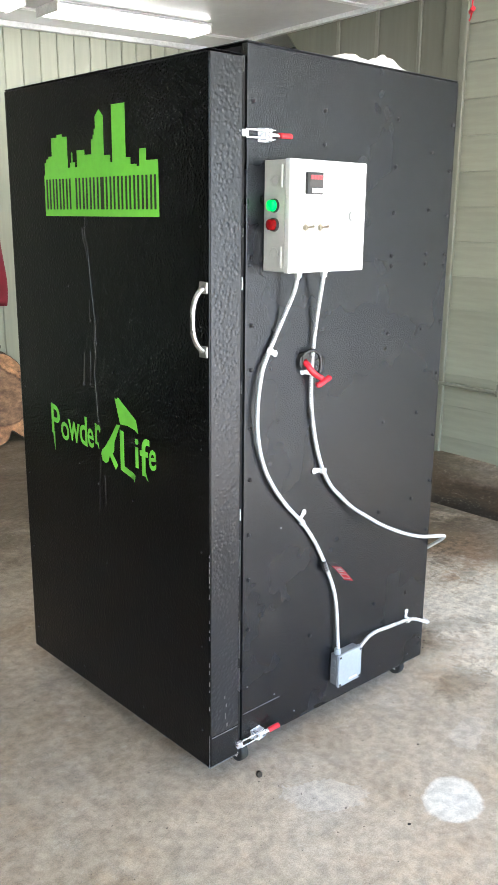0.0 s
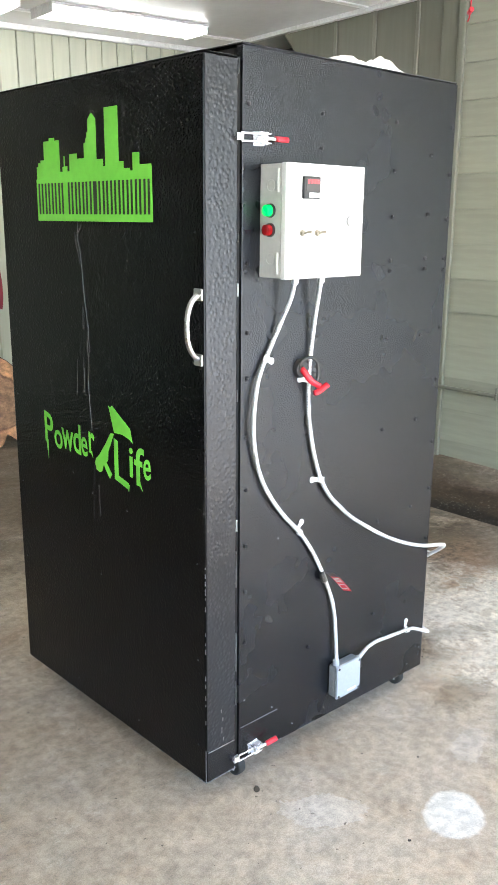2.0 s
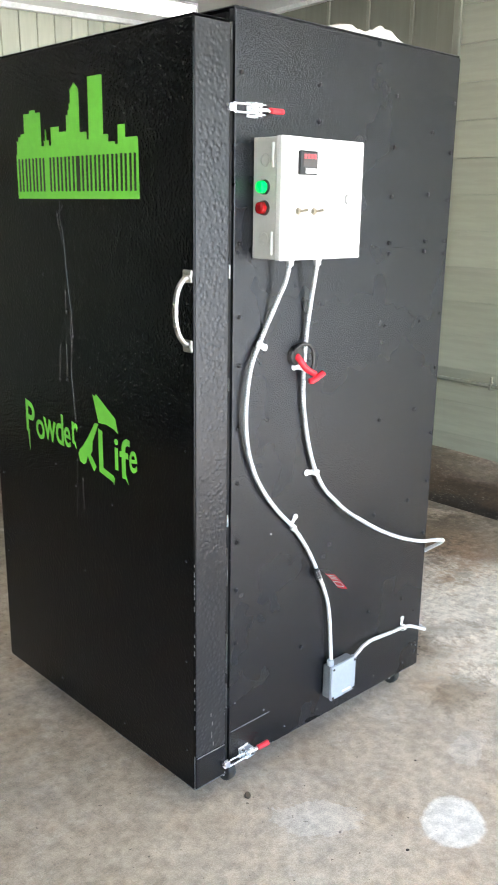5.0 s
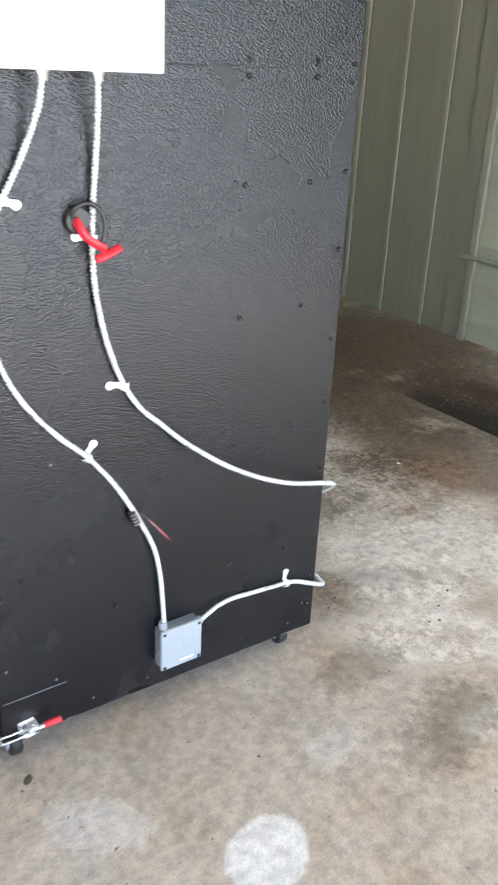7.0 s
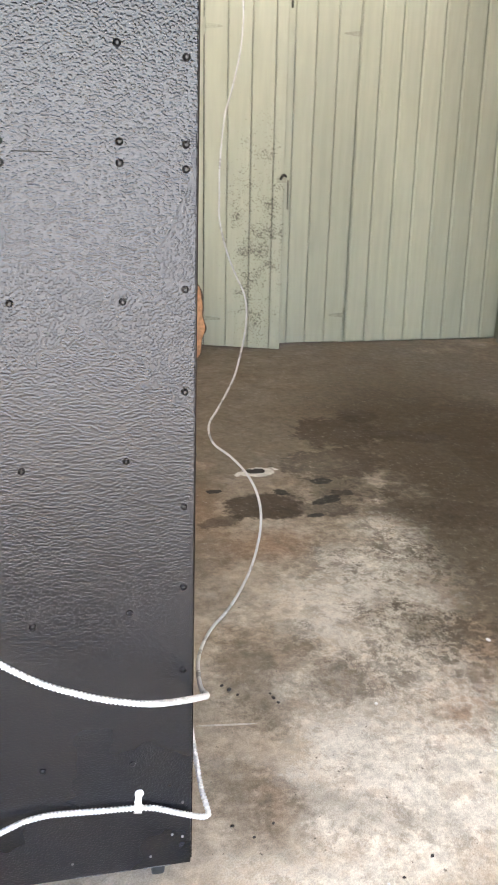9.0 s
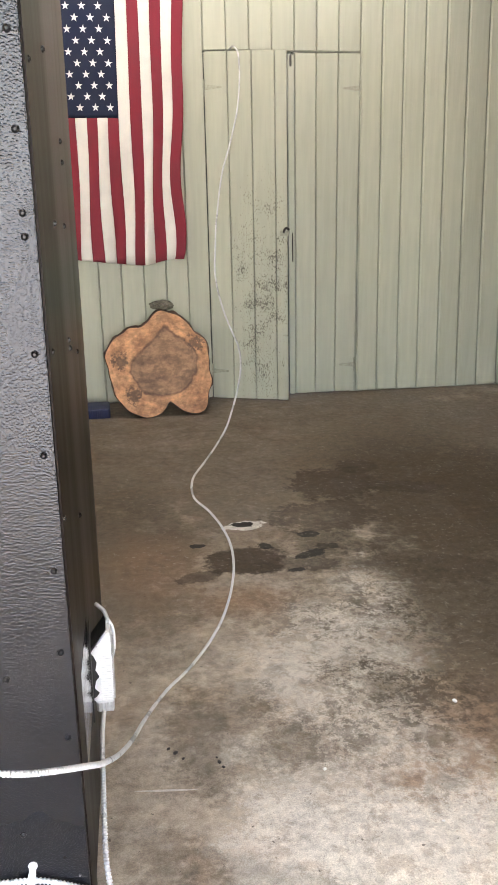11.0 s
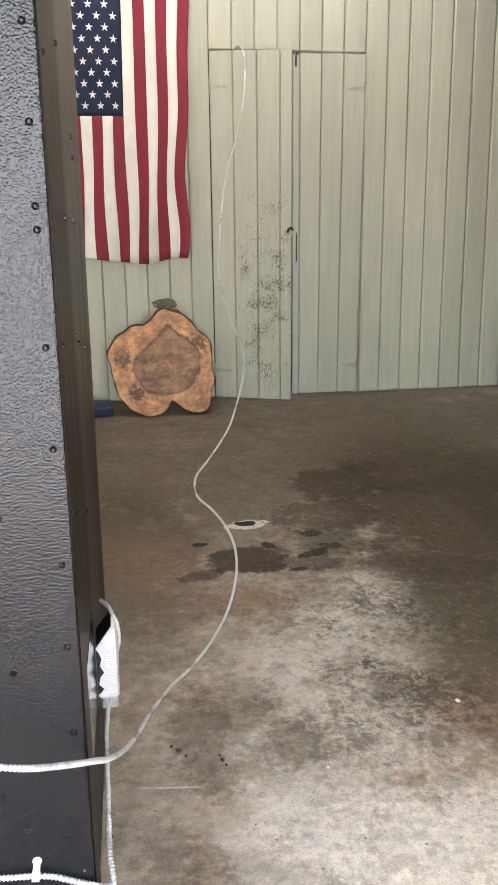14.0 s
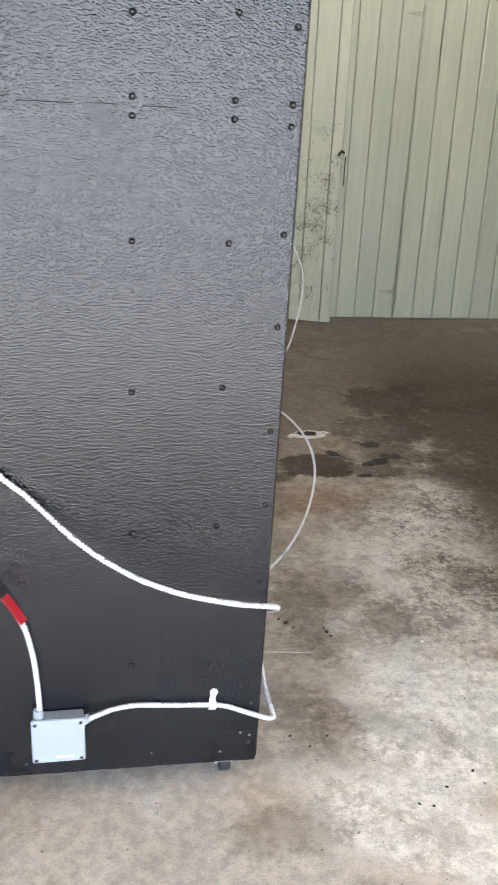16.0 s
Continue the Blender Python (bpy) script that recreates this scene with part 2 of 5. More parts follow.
def peeling_board():
    """Door planks whose paint has flaked in small dark specks, thickest low down near the meeting edge."""
    n = Nodes("flaked door board")
    v = n.mapped((1, 1, 0.07))
    tone = n.math("ADD", n.ramp(n.noise(1.3, 4, 0.6, v), 0.3, 0.7, 0.93, 1.05), n.ramp(n.noise(30, 3, 0.6, v), 0.3, 0.7, -0.05, 0.05))
    info = n.add("ShaderNodeObjectInfo")
    tone = n.math("MULTIPLY", tone, n.ramp(info.outputs["Random"], 0, 1, 0.96, 1.04))
    sep = n.add("ShaderNodeSeparateXYZ", Vector=n.coord)
    dx = n.math("DIVIDE", n.math("SUBTRACT", sep.outputs[0], 1.99), 0.23)
    dz = n.math("DIVIDE", n.math("SUBTRACT", sep.outputs[2], 0.68), 0.82)
    far = n.math("ADD", n.math("MULTIPLY", dx, dx), n.math("MULTIPLY", dz, dz))
    near = n.ramp(far, 0.0, 1.6, 1.0, 0.0)
    specks = n.noise(150, 3.5, 0.68, n.mapped((1, 1, 0.55)))
    patchy = n.noise(9, 3, 0.6)
    cut = n.math("SUBTRACT", 0.735, n.math("MULTIPLY", near, n.ramp(patchy, 0.35, 0.7, 0.10, 0.25)))
    mask = n.ramp(n.math("SUBTRACT", specks, cut), 0.0, 0.02)
    col = n.mix(n.math("MULTIPLY", mask, 0.85), n.scale_colour(SAGE, tone), (0.080, 0.072, 0.055))
    h = n.math("SUBTRACT", n.noise(70, 3, 0.6, v), n.math("MULTIPLY", mask, 0.8))
    return n.done(col, n.math("ADD", n.math("MULTIPLY", mask, 0.25), 0.5), n.bump(h, 0.35, 0.0014))


def slab_wood():
    """Cut face of a log: orange sapwood ring, brown heart, rays and dark spots."""
    n = Nodes("sawn log face")
    v = n.mapped((1, 1, 1), (0, 0, 0), (-1.345, 0, -0.315))
    warp = n.noise(5, 4, 0.6, v)
    sep = n.add("ShaderNodeSeparateXYZ", Vector=v)
    x = n.math("ADD", sep.outputs[0], n.math("MULTIPLY", n.math("SUBTRACT", warp, 0.5), 0.10))
    z = n.math("ADD", sep.outputs[2], n.math("MULTIPLY", n.math("SUBTRACT", n.noise(6.3, 4, 0.6, v), 0.5), 0.10))
    r = n.math("SQRT", n.math("ADD", n.math("MULTIPLY", x, x), n.math("MULTIPLY", z, z)))
    r = n.math("ADD", r, n.math("MULTIPLY", n.math("SUBTRACT", n.noise(3.2, 3, 0.6, v), 0.5), 0.16))
    # the heartwood is cut off straight towards the upper left
    slant = n.math("ADD", n.math("MULTIPLY", n.math("SUBTRACT", sep.outputs[2], sep.outputs[0]), 0.707), 0.062)
    r = n.math("MAXIMUM", r, n.math("ADD", slant, n.math("MULTIPLY", n.math("SUBTRACT", warp, 0.5), 0.06)))
    heart = n.ramp(r, 0.192, 0.202, 1.0, 0.0)
    rim = n.math("MULTIPLY", n.ramp(r, 0.180, 0.196), n.ramp(r, 0.197, 0.211, 1.0, 0.0))
    rings = n.math("SINE", n.math("MULTIPLY", r, 190.0))
    sap = n.mix(n.ramp(n.noise(9, 4, 0.65, v), 0.35, 0.7), (0.67, 0.350, 0.175), (0.42, 0.190, 0.090))
    core = n.mix(n.ramp(n.noise(11, 6, 0.65, n.mapped((0.45, 1, 1.6), (0, 0.25, 0), (-1.345, 0, -0.315))), 0.38, 0.64), (0.38, 0.210, 0.115), (0.23, 0.125, 0.072))
    col = n.mix(heart, sap, core)
    col = n.mix(n.math("MULTIPLY", rim, n.ramp(n.noise(8, 4, 0.6, v), 0.35, 0.65, 0.45, 0.95)), col, (0.12, 0.052, 0.029))
    col = n.mix(n.ramp(rings, -1, 1, 0.0, 0.12), col, (0.10, 0.05, 0.03))
    cluster = None
    for cx, cz in ((-0.255, 0.02), (-0.185, -0.18), (0.205, 0.11)):
        gap = n.add("ShaderNodeVectorMath")
        gap.operation = "DISTANCE"
        flat = n.add("ShaderNodeVectorMath")
        flat.operation = "MULTIPLY"
        n.put(flat.inputs[0], v)
        flat.inputs[1].default_value = (1, 0, 1)
        n.put(gap.inputs[0], flat.outputs[0])
        gap.inputs[1].default_value = (cx, 0, cz)
        near = n.ramp(gap.outputs["Value"], 0.015, 0.095, 1.0, 0.0)
        cluster = near if cluster is None else n.math("MAXIMUM", cluster, near)
    spots = n.ramp(n.math("ADD", n.noise(38, 5, 0.75, v), n.math("MULTIPLY", cluster, 0.27)), 0.66, 0.74)
    streak = n.noise(45, 6, 0.75, n.mapped((0.5, 1, 0.8), (0, 0.5, 0)))
    col = n.scale_colour(col, n.ramp(streak, 0.3, 0.7, 0.72, 1.22))
    col = n.scale_colour(col, n.ramp(n.noise(14, 6, 0.7, v), 0.36, 0.62, 0.62, 1.14))
    col = n.mix(n.math("MULTIPLY", spots, 0.75), col, (0.05, 0.03, 0.02))
    return n.done(col, 0.6, n.bump(n.noise(60, 4, 0.6, v), 0.4, 0.002))


# Stains of the slab and painted shade, by kind: centre x, y, half axes, turn in degrees, strength, raggedness
# Brown dirt, with light falling off to back and sides painted in.
GRIME_SHADE = (
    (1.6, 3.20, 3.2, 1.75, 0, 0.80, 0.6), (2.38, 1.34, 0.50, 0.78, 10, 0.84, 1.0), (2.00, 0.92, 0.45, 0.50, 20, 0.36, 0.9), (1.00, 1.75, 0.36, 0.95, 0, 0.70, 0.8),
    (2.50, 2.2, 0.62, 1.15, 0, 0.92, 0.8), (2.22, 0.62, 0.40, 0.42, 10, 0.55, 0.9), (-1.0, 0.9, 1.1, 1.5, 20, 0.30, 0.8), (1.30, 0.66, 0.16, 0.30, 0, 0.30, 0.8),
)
RUST = (
    (1.89, 0.45, 0.28, 0.22, 0, 0.65, 0.7), (1.16, 0.20, 0.09, 0.11, 0, 0.55, 0.7), (1.46, 1.38, 0.20, 0.13, 0, 0.85, 0.8), (1.15, 1.72, 0.22, 0.32, 0, 0.6, 0.9),
    (2.07, 0.66, 0.22, 0.22, 0, 0.7, 0.7), (1.49, 0.60, 0.12, 0.12, 0, 0.5, 0.8), (1.75, 0.36, 0.22, 0.10, 20, 0.6, 0.8),
)
PALE = (
    (1.56, 0.12, 0.36, 0.23, 12, 0.95, 0.75), (1.27, -0.16, 0.30, 0.15, -32, 0.85, 0.75), (1.76, 1.19, 0.21, 0.15, 0, 0.88, 1.0),
    (1.51, 0.97, 0.18, 0.17, 0, 0.60, 1.0), (1.6, 0.58, 0.34, 0.24, 10, 0.62, 1.0), (1.96, 1.30, 0.12, 0.26, 10, 0.64, 1.1),
    (1.66, 0.20, 0.34, 0.17, 10, 0.80, 0.8), (1.85, 0.30, 0.22, 0.15, 0, 0.70, 0.9), (1.87, 1.45, 0.10, 0.09, 0, 0.55, 0.9), (1.43, 0.29, 0.24, 0.15, 20, 0.80, 0.9), (1.13, -0.46, 0.11, 0.06, 0, 0.60, 0.7), (1.73, 0.92, 0.26, 0.22, 0, 0.60, 1.1),
)
SMUDGE = (
    (1.21, 0.65, 0.10, 0.24, 0, 0.52, 0.8), (1.46, 0.58, 0.10, 0.11, 0, 0.60, 0.8), (2.23, 1.54, 0.22, 0.13, -20, 0.85, 0.6),
    (2.22, 1.20, 0.30, 0.26, 0, 0.80, 0.7), (2.11, 0.80, 0.22, 0.20, 0, 0.65, 0.9), (1.09, 0.21, 0.08, 0.15, 0, 0.45, 0.9),
    (1.09, -0.40, 0.17, 0.11, 20, 0.50, 0.7), (0.94, -0.44, 0.11, 0.08, 0, 0.35, 0.8), (1.36, 0.13, 0.22, 0.07, -25, 0.32, 0.9),
    (1.18, 0.15, 0.07, 0.13, 0, 0.35, 0.9), (1.01, -0.13, 0.15, 0.09, 10, 0.40, 0.8), (1.89, 1.79, 0.20, 0.15, 0, 0.70, 0.7), (1.79, 0.78, 0.10, 0.09, 0, 0.60, 0.8),
)
CRUMBS = (
    (1.68, 0.78, 0.55, 0.60, 20, 0.62, 0.5), (1.97, 1.05, 0.60, 0.70, 0, 0.92, 0.5), (1.11, 0.35, 0.25, 0.45, 10, 0.25, 0.6),
    (2.26, 1.40, 0.40, 0.46, 30, 0.95, 0.6), (1.82, 1.72, 0.30, 0.22, 0, 0.80, 0.7), (1.75, 0.15, 0.60, 0.30, 0, 0.18, 0.6),
)
DAMP = (
    (2.08, 2.45, 0.25, 0.21, 8, 0.78, 0.8), (2.38, 2.34, 0.22, 0.085, -14, 0.80, 0.6), (2.24, 2.65, 0.11, 0.11, 30, 0.78, 0.5), (1.92, 2.08, 0.26, 0.17, 10, 0.52, 1.1),
    (1.51, 1.69, 0.175, 0.125, 0, 0.92, 0.42), (1.70, 1.64, 0.16, 0.07, -8, 0.62, 0.9), (1.32, 1.59, 0.10, 0.040, 15, 0.62, 0.8), (2.28, 1.50, 0.20, 0.13, -20, 0.55, 0.9),
)
CHALK = ((1.56, 2.02, 0.098, 0.050, 8, 1.0, 1.0), (1.115, 0.465, 0.080, 0.004, -7, 0.6, 0.15), (0.467, -0.465, 0.100, 0.082, 20, 1.0, 0.30), (0.222, -0.222, 0.125, 0.065, -40, 0.38, 1.0), (0.75, -0.32, 0.10, 0.05, 20, 0.25, 0.8))
BLACK = (
    (1.552, 2.035, 0.042, 0.024, 0, 1.0, 1.1), (1.342, 1.857, 0.032, 0.018, 0, 0.95, 0.9), (1.608, 1.812, 0.030, 0.030, 60, 0.9, 1.3),
    (1.815, 1.892, 0.048, 0.028, 0, 0.9, 1.1), (1.758, 1.704, 0.075, 0.030, 20, 0.9, 1.4), (1.696, 1.585, 0.035, 0.015, 0, 0.9, 1.1), (1.86, 1.77, 0.05, 0.03, 0, 0.7, 1.3),
)
# tint, softness of the edge, and how the mark is broken up
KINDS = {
    "grime_shade": ((0.070, 0.049, 0.028), 0.55, "even"), "rust": ((0.27, 0.170, 0.105), 0.8, "blotchy"), "pale": ((0.76, 0.705, 0.615), 0.40, "flaky"),
    "smudge": ((0.105, 0.084, 0.055), 0.50, "blotchy"), "crumbs": ((0.078, 0.059, 0.037), 0.7, "crumbly"), "damp_shade": ((0.052, 0.034, 0.020), 0.20, ""),
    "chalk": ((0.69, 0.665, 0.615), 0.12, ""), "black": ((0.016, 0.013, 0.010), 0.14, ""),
}


def concrete(name, layers):
    n = Nodes(name)
    big = n.noise(0.9, 6, 0.65)
    mid = n.noise(3.6, 10, 0.70)
    blot = n.noise(8.0, 10, 0.72, n.mapped(place=(5, 1, 0)))
    grain = n.noise(30, 8, 0.75)
    sand = n.noise(260, 2, 0.6)
    col = n.mix(n.ramp(big, 0.32, 0.68), (0.405, 0.335, 0.258), (0.505, 0.440, 0.358))
    col = n.mix(n.ramp(mid, 0.44, 0.66, 0.0, 0.42), col, (0.265, 0.205, 0.150))
    col = n.mix(n.ramp(n.noise(5.5, 9, 0.72, n.mapped(place=(3, 7, 0))), 0.52, 0.70, 0.0, 0.38), col, (0.58, 0.545, 0.485))
    ragged = n.math("ADD", n.math("MULTIPLY", n.math("SUBTRACT", mid, 0.5), 2.2), n.math("MULTIPLY", n.math("SUBTRACT", blot, 0.5), 1.6))
    fine_edge = n.math("ADD", n.math("MULTIPLY", n.math("SUBTRACT", blot, 0.5), 2.2), n.math("MULTIPLY", n.math("SUBTRACT", grain, 0.5), 1.6))
    breaks = {"blotchy": n.ramp(blot, 0.30, 0.56, 0.45, 1.0), "even": n.ramp(blot, 0.30, 0.60, 0.74, 1.0)}
    crumbs = n.noise(26, 10, 0.86, n.mapped(place=(2, 9, 0)))
    clots = n.noise(11, 9, 0.78, n.mapped(place=(6, 2, 0), turn=(0, 0, 0.6)))
    breaks["crumbly"] = n.math("MULTIPLY", n.math("MAXIMUM", n.ramp(crumbs, 0.485, 0.535, 0.0, 0.82), n.ramp(clots, 0.515, 0.545, 0.0, 0.95)), n.ramp(mid, 0.40, 0.56, 0.10, 1.0))
    breaks["flaky"] = n.math("MULTIPLY", n.ramp(clots, 0.43, 0.52, 0.25, 1.0), n.ramp(crumbs, 0.42, 0.53, 0.50, 1.0))
    # iron-brown and cool grey drifts across the slab
    drift = n.noise(2.3, 7, 0.68, n.mapped(place=(9, 3, 0)))
    col = n.mix(n.ramp(drift, 0.50, 0.66, 0.0, 0.46), col, (0.40, 0.285, 0.185))
    col = n.mix(n.ramp(drift, 0.48, 0.34, 0.0, 0.26), col, (0.42, 0.405, 0.385))
    damp_shade = None
    for kind, marks in layers:
        tint, soft, broken = KINDS[kind]
        for cx, cy, rx, ry, turn, strength, rag in marks:
            m = n.add("ShaderNodeMapping")
            m.vector_type = "TEXTURE"
            n.put(m.inputs["Vector"], n.coord)
            m.inputs["Location"].default_value = (cx, cy, 0)
            m.inputs["Rotation"].default_value = (0, 0, radians(turn))
            m.inputs["Scale"].default_value = (rx, ry, 1)
            flat = n.add("ShaderNodeVectorMath")
            flat.operation = "MULTIPLY"
            n.put(flat.inputs[0], m.outputs[0])
            flat.inputs[1].default_value = (1, 1, 0)
            dist = n.add("ShaderNodeVectorMath")
            dist.operation = "LENGTH"
            n.put(dist.inputs[0], flat.outputs[0])
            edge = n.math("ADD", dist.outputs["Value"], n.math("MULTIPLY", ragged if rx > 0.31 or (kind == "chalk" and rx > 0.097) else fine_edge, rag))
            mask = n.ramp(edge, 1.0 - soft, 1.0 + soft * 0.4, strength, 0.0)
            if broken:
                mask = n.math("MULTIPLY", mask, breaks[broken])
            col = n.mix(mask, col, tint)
            if kind in ("damp_shade", "black"):
                damp_shade = mask if damp_shade is None else n.math("MAXIMUM", damp_shade, mask)
    mottle = n.math("ADD", n.ramp(grain, 0.34, 0.66, 0.80, 1.18), n.ramp(sand, 0.3, 0.7, -0.13, 0.13))
    col = n.scale_colour(col, n.math("MULTIPLY", mottle, n.ramp(blot, 0.34, 0.64, 0.93, 1.06)))
    flecks = n.ramp(n.noise(44, 7, 0.8, n.mapped(place=(4, 8, 0))), 0.55, 0.64, 0.0, 0.26)
    col = n.mix(n.math("MULTIPLY", flecks, n.ramp(mid, 0.40, 0.58, 1.0, 0.2)), col, (0.66, 0.61, 0.53))
    pits = n.ramp(n.noise(60, 2, 0.5, n.mapped(place=(1, 4, 0))), 0.71, 0.75)
    col = n.mix(n.math("MULTIPLY", pits, 0.7), col, (0.05, 0.042, 0.034))
    rough = n.math("SUBTRACT", n.ramp(mid, 0.3, 0.7, 0.60, 0.85), n.math("MULTIPLY", damp_shade, 0.06))
    h = n.math("ADD", n.math("MULTIPLY", grain, 0.6), n.math("SUBTRACT", n.math("MULTIPLY", sand, 0.25), pits))
    return n.done(col, rough, n.bump(h, 0.35, 0.002), 0.0, 0.30)


FLAKED = peeling_board()
LOG_FACE = slab_wood()
CONCRETE = concrete("garage concrete", (("grime_shade", GRIME_SHADE), ("rust", RUST), ("pale", PALE), ("smudge", SMUDGE), ("crumbs", CRUMBS), ("damp_shade", DAMP), ("chalk", CHALK), ("black", BLACK)))
# Patches added to the slab's own stains paint shade below its edge.
GUTTER = concrete("gutter concrete", (("grime_shade", GRIME_SHADE + ((2.95, 0.4, 0.75, 1.3, 0, 0.9, 0.3), (3.0, 1.9, 0.7, 0.9, 0, 0.9, 0.4))), ("smudge", SMUDGE), ("crumbs", CRUMBS), ("damp_shade", DAMP + ((2.84, 0.42, 0.46, 1.10, 0, 1.0, 0.22),)), ("black", ((2.70, 0.20, 0.34, 1.12, 0, 0.9, 0.22),))))


# ---- mesh helpers ----
def box(bm, x0, x1, y0, y1, z0, z1, bevel=0.0, segments=1):
    made = bmesh.ops.create_cube(bm, size=1.0)["verts"]
    for v in made:
        v.co = Vector((x0 + (v.co.x + 0.5) * (x1 - x0), y0 + (v.co.y + 0.5) * (y1 - y0), z0 + (v.co.z + 0.5) * (z1 - z0)))
    if bevel:
        edges = list({e for v in made for e in v.link_edges})
        bmesh.ops.bevel(bm, geom=edges, offset=bevel, segments=segments, affect="EDGES", profile=0.6)
    return bm


def boxed(*size, bevel=0.0, segments=1):
    return box(bmesh.new(), *size, bevel=bevel, segments=segments)


def rod(bm, a, b, r0, r1=None, sides=16, bevel=0.0):
    """A capped cylinder or cone from a to b."""
    a, b = Vector(a), Vector(b)
    turn = (b - a).to_track_quat("Z", "Y").to_matrix().to_4x4()
    m = Matrix.Translation((a + b) / 2) @ turn
    made = bmesh.ops.create_cone(bm, cap_ends=True, segments=sides, radius1=r0, radius2=r0 if r1 is None else r1, depth=(b - a).length, matrix=m)["verts"]
    if bevel:
        rim = [e for e in {e for v in made for e in v.link_edges} if any(len(f.verts) > 4 for f in e.link_faces)]
        bmesh.ops.bevel(bm, geom=rim, offset=bevel, segments=2, affect="EDGES", profile=0.6)
    return bm


def rodded(*args, **kw):
    return rod(bmesh.new(), *args, **kw)


def curve_points(points, step):
    """Catmull-Rom through the points, resampled at an even step."""
    pts = [Vector(p) for p in points]
    pts = [pts[0] * 2 - pts[1]] + pts + [pts[-1] * 2 - pts[-2]]
    fine = []
    for i in range(1, len(pts) - 2):
        p0, p1, p2, p3 = pts[i - 1 : i + 3]
        for k in range(24):
            t = k / 24
            fine.append(0.5 * (2 * p1 + (p2 - p0) * t + (2 * p0 - 5 * p1 + 4 * p2 - p3) * t * t + (3 * p1 - p0 - 3 * p2 + p3) * t ** 3))
    fine.append(pts[-2])
    out, left = [fine[0]], step
    for a, b in zip(fine[:-1], fine[1:]):
        span = (b - a).length
        while span > 0 and left <= span:
            a = a + (b - a) * (left / span)
            out.append(a.copy())
            span, left = (b - a).length, step
        left -= span
    return out


def tube(points, radius, step=0.01, sides=8, ridge=0.0, flat=1.0):
    """A swept tube; with ridge, its radius steps in and out like spiral armour."""
    path = curve_points(points, step)
    bm = bmesh.new()
    rings, side = [], None
    for i, p in enumerate(path):
        way = (path[min(i + 1, len(path) - 1)] - path[max(i - 1, 0)]).normalized()
        if side is None:
            side = way.orthogonal().normalized()
        side = (side - way * side.dot(way)).normalized()
        up = way.cross(side)
        r = radius * (1 - ridge * (i % 2))
        rings.append([bm.verts.new(p + r * (math.cos(a) * side + flat * math.sin(a) * up)) for a in (2 * math.pi * k / sides for k in range(sides))])
    for a, b in zip(rings[:-1], rings[1:]):
        for k in range(sides):
            bm.faces.new((a[k], a[(k + 1) % sides], b[(k + 1) % sides], b[k]))
    bm.faces.new(list(reversed(rings[0])))
    bm.faces.new(rings[-1])
    return bm


def prism(outline, depth, place):
    """A flat outline (u, v) given thickness; place maps (u, v, w) into the world."""
    bm = bmesh.new()
    low = [bm.verts.new(place(u, v, 0.0)) for u, v in outline]
    high = [bm.verts.new(place(u, v, depth)) for u, v in outline]
    bm.faces.new(low), bm.faces.new(list(reversed(high)))
    for k in range(len(low)):
        j = (k + 1) % len(low)
        bm.faces.new((low[k], high[k], high[j], low[j]))
    bmesh.ops.recalc_face_normals(bm, faces=bm.faces)
    return bm


def mesh_of(name, bm, material, smooth=False):
    data = bpy.data.meshes.new(name)
    bmesh.ops.recalc_face_normals(bm, faces=bm.faces)
    bm.to_mesh(data)
    bm.free()
    data.materials.append(material)
    if smooth:
        for p in data.polygons:
            p.use_smooth = True
    return data


def thing(name, at, label, category, group="", kind=""):
    """An Empty at a thing's base, that parents its parts."""
    ob = new(name)
    ob.empty_display_size = 0.05
    ob.location = at
    return tagged(ob, label, category, group, kind)


def origin_of(ob):
    return Vector((0, 0, 0)) if ob.parent else Vector(ob.location)


def part(name, bm, material, parent, label="", smooth=False):
    """One mesh object, modelled in world metres, under a thing or a part."""
    ob = new(name, mesh_of(name, bm, material, smooth))
    ob.parent = parent
    ob.matrix_parent_inverse = Matrix.Translation(-origin_of(parent))
    return tagged(ob, label)


def solo(name, bm, material, label, category, kind="", smooth=False, group=""):
    ob = new(name, mesh_of(name, bm, material, smooth))
    return tagged(ob, label, category, group, kind)


def shared(name, data, parent, at, turn=(0, 0, 0), size=(1, 1, 1)):
    """A repeated piece: an object of its own on shared mesh data."""
    ob = new(name, data)
    ob.parent = parent
    ob.matrix_parent_inverse = Matrix.Translation(-origin_of(parent))
    ob.location, ob.rotation_euler, ob.scale = at, [radians(a) for a in turn], size
    return ob


# ---- large structure ----
BACK_Y, RIGHT_X, LEFT_X, FRONT_Y = 4.07, 3.475, -3.4, -3.3


def ceiling_z(x, y):
    """The sheeting rises a little towards the corner and towards the drive."""
    return 2.743 + 0.035 * (x - 1.5) - 0.033 * (y - 4.06)


def sheet(x0, x1, y0, y1, height, nx=2, ny=2, skirt=0.12):
    """A floor slab as a grid with a given height and closed sides."""
    bm = bmesh.new()
    grid = [[bm.verts.new((x0 + (x1 - x0) * i / nx, y0 + (y1 - y0) * j / ny, height(x0 + (x1 - x0) * i / nx, y0 + (y1 - y0) * j / ny))) for j in range(ny + 1)] for i in range(nx + 1)]
    for i in range(nx):
        for j in range(ny):
            bm.faces.new((grid[i][j], grid[i + 1][j], grid[i + 1][j + 1], grid[i][j + 1]))
    rim = [e for e in bm.edges if e.is_boundary]
    made = bmesh.ops.extrude_edge_only(bm, edges=rim)["geom"]
    for v in made:
        if isinstance(v, bmesh.types.BMVert):
            v.co.z -= skirt
    return bm


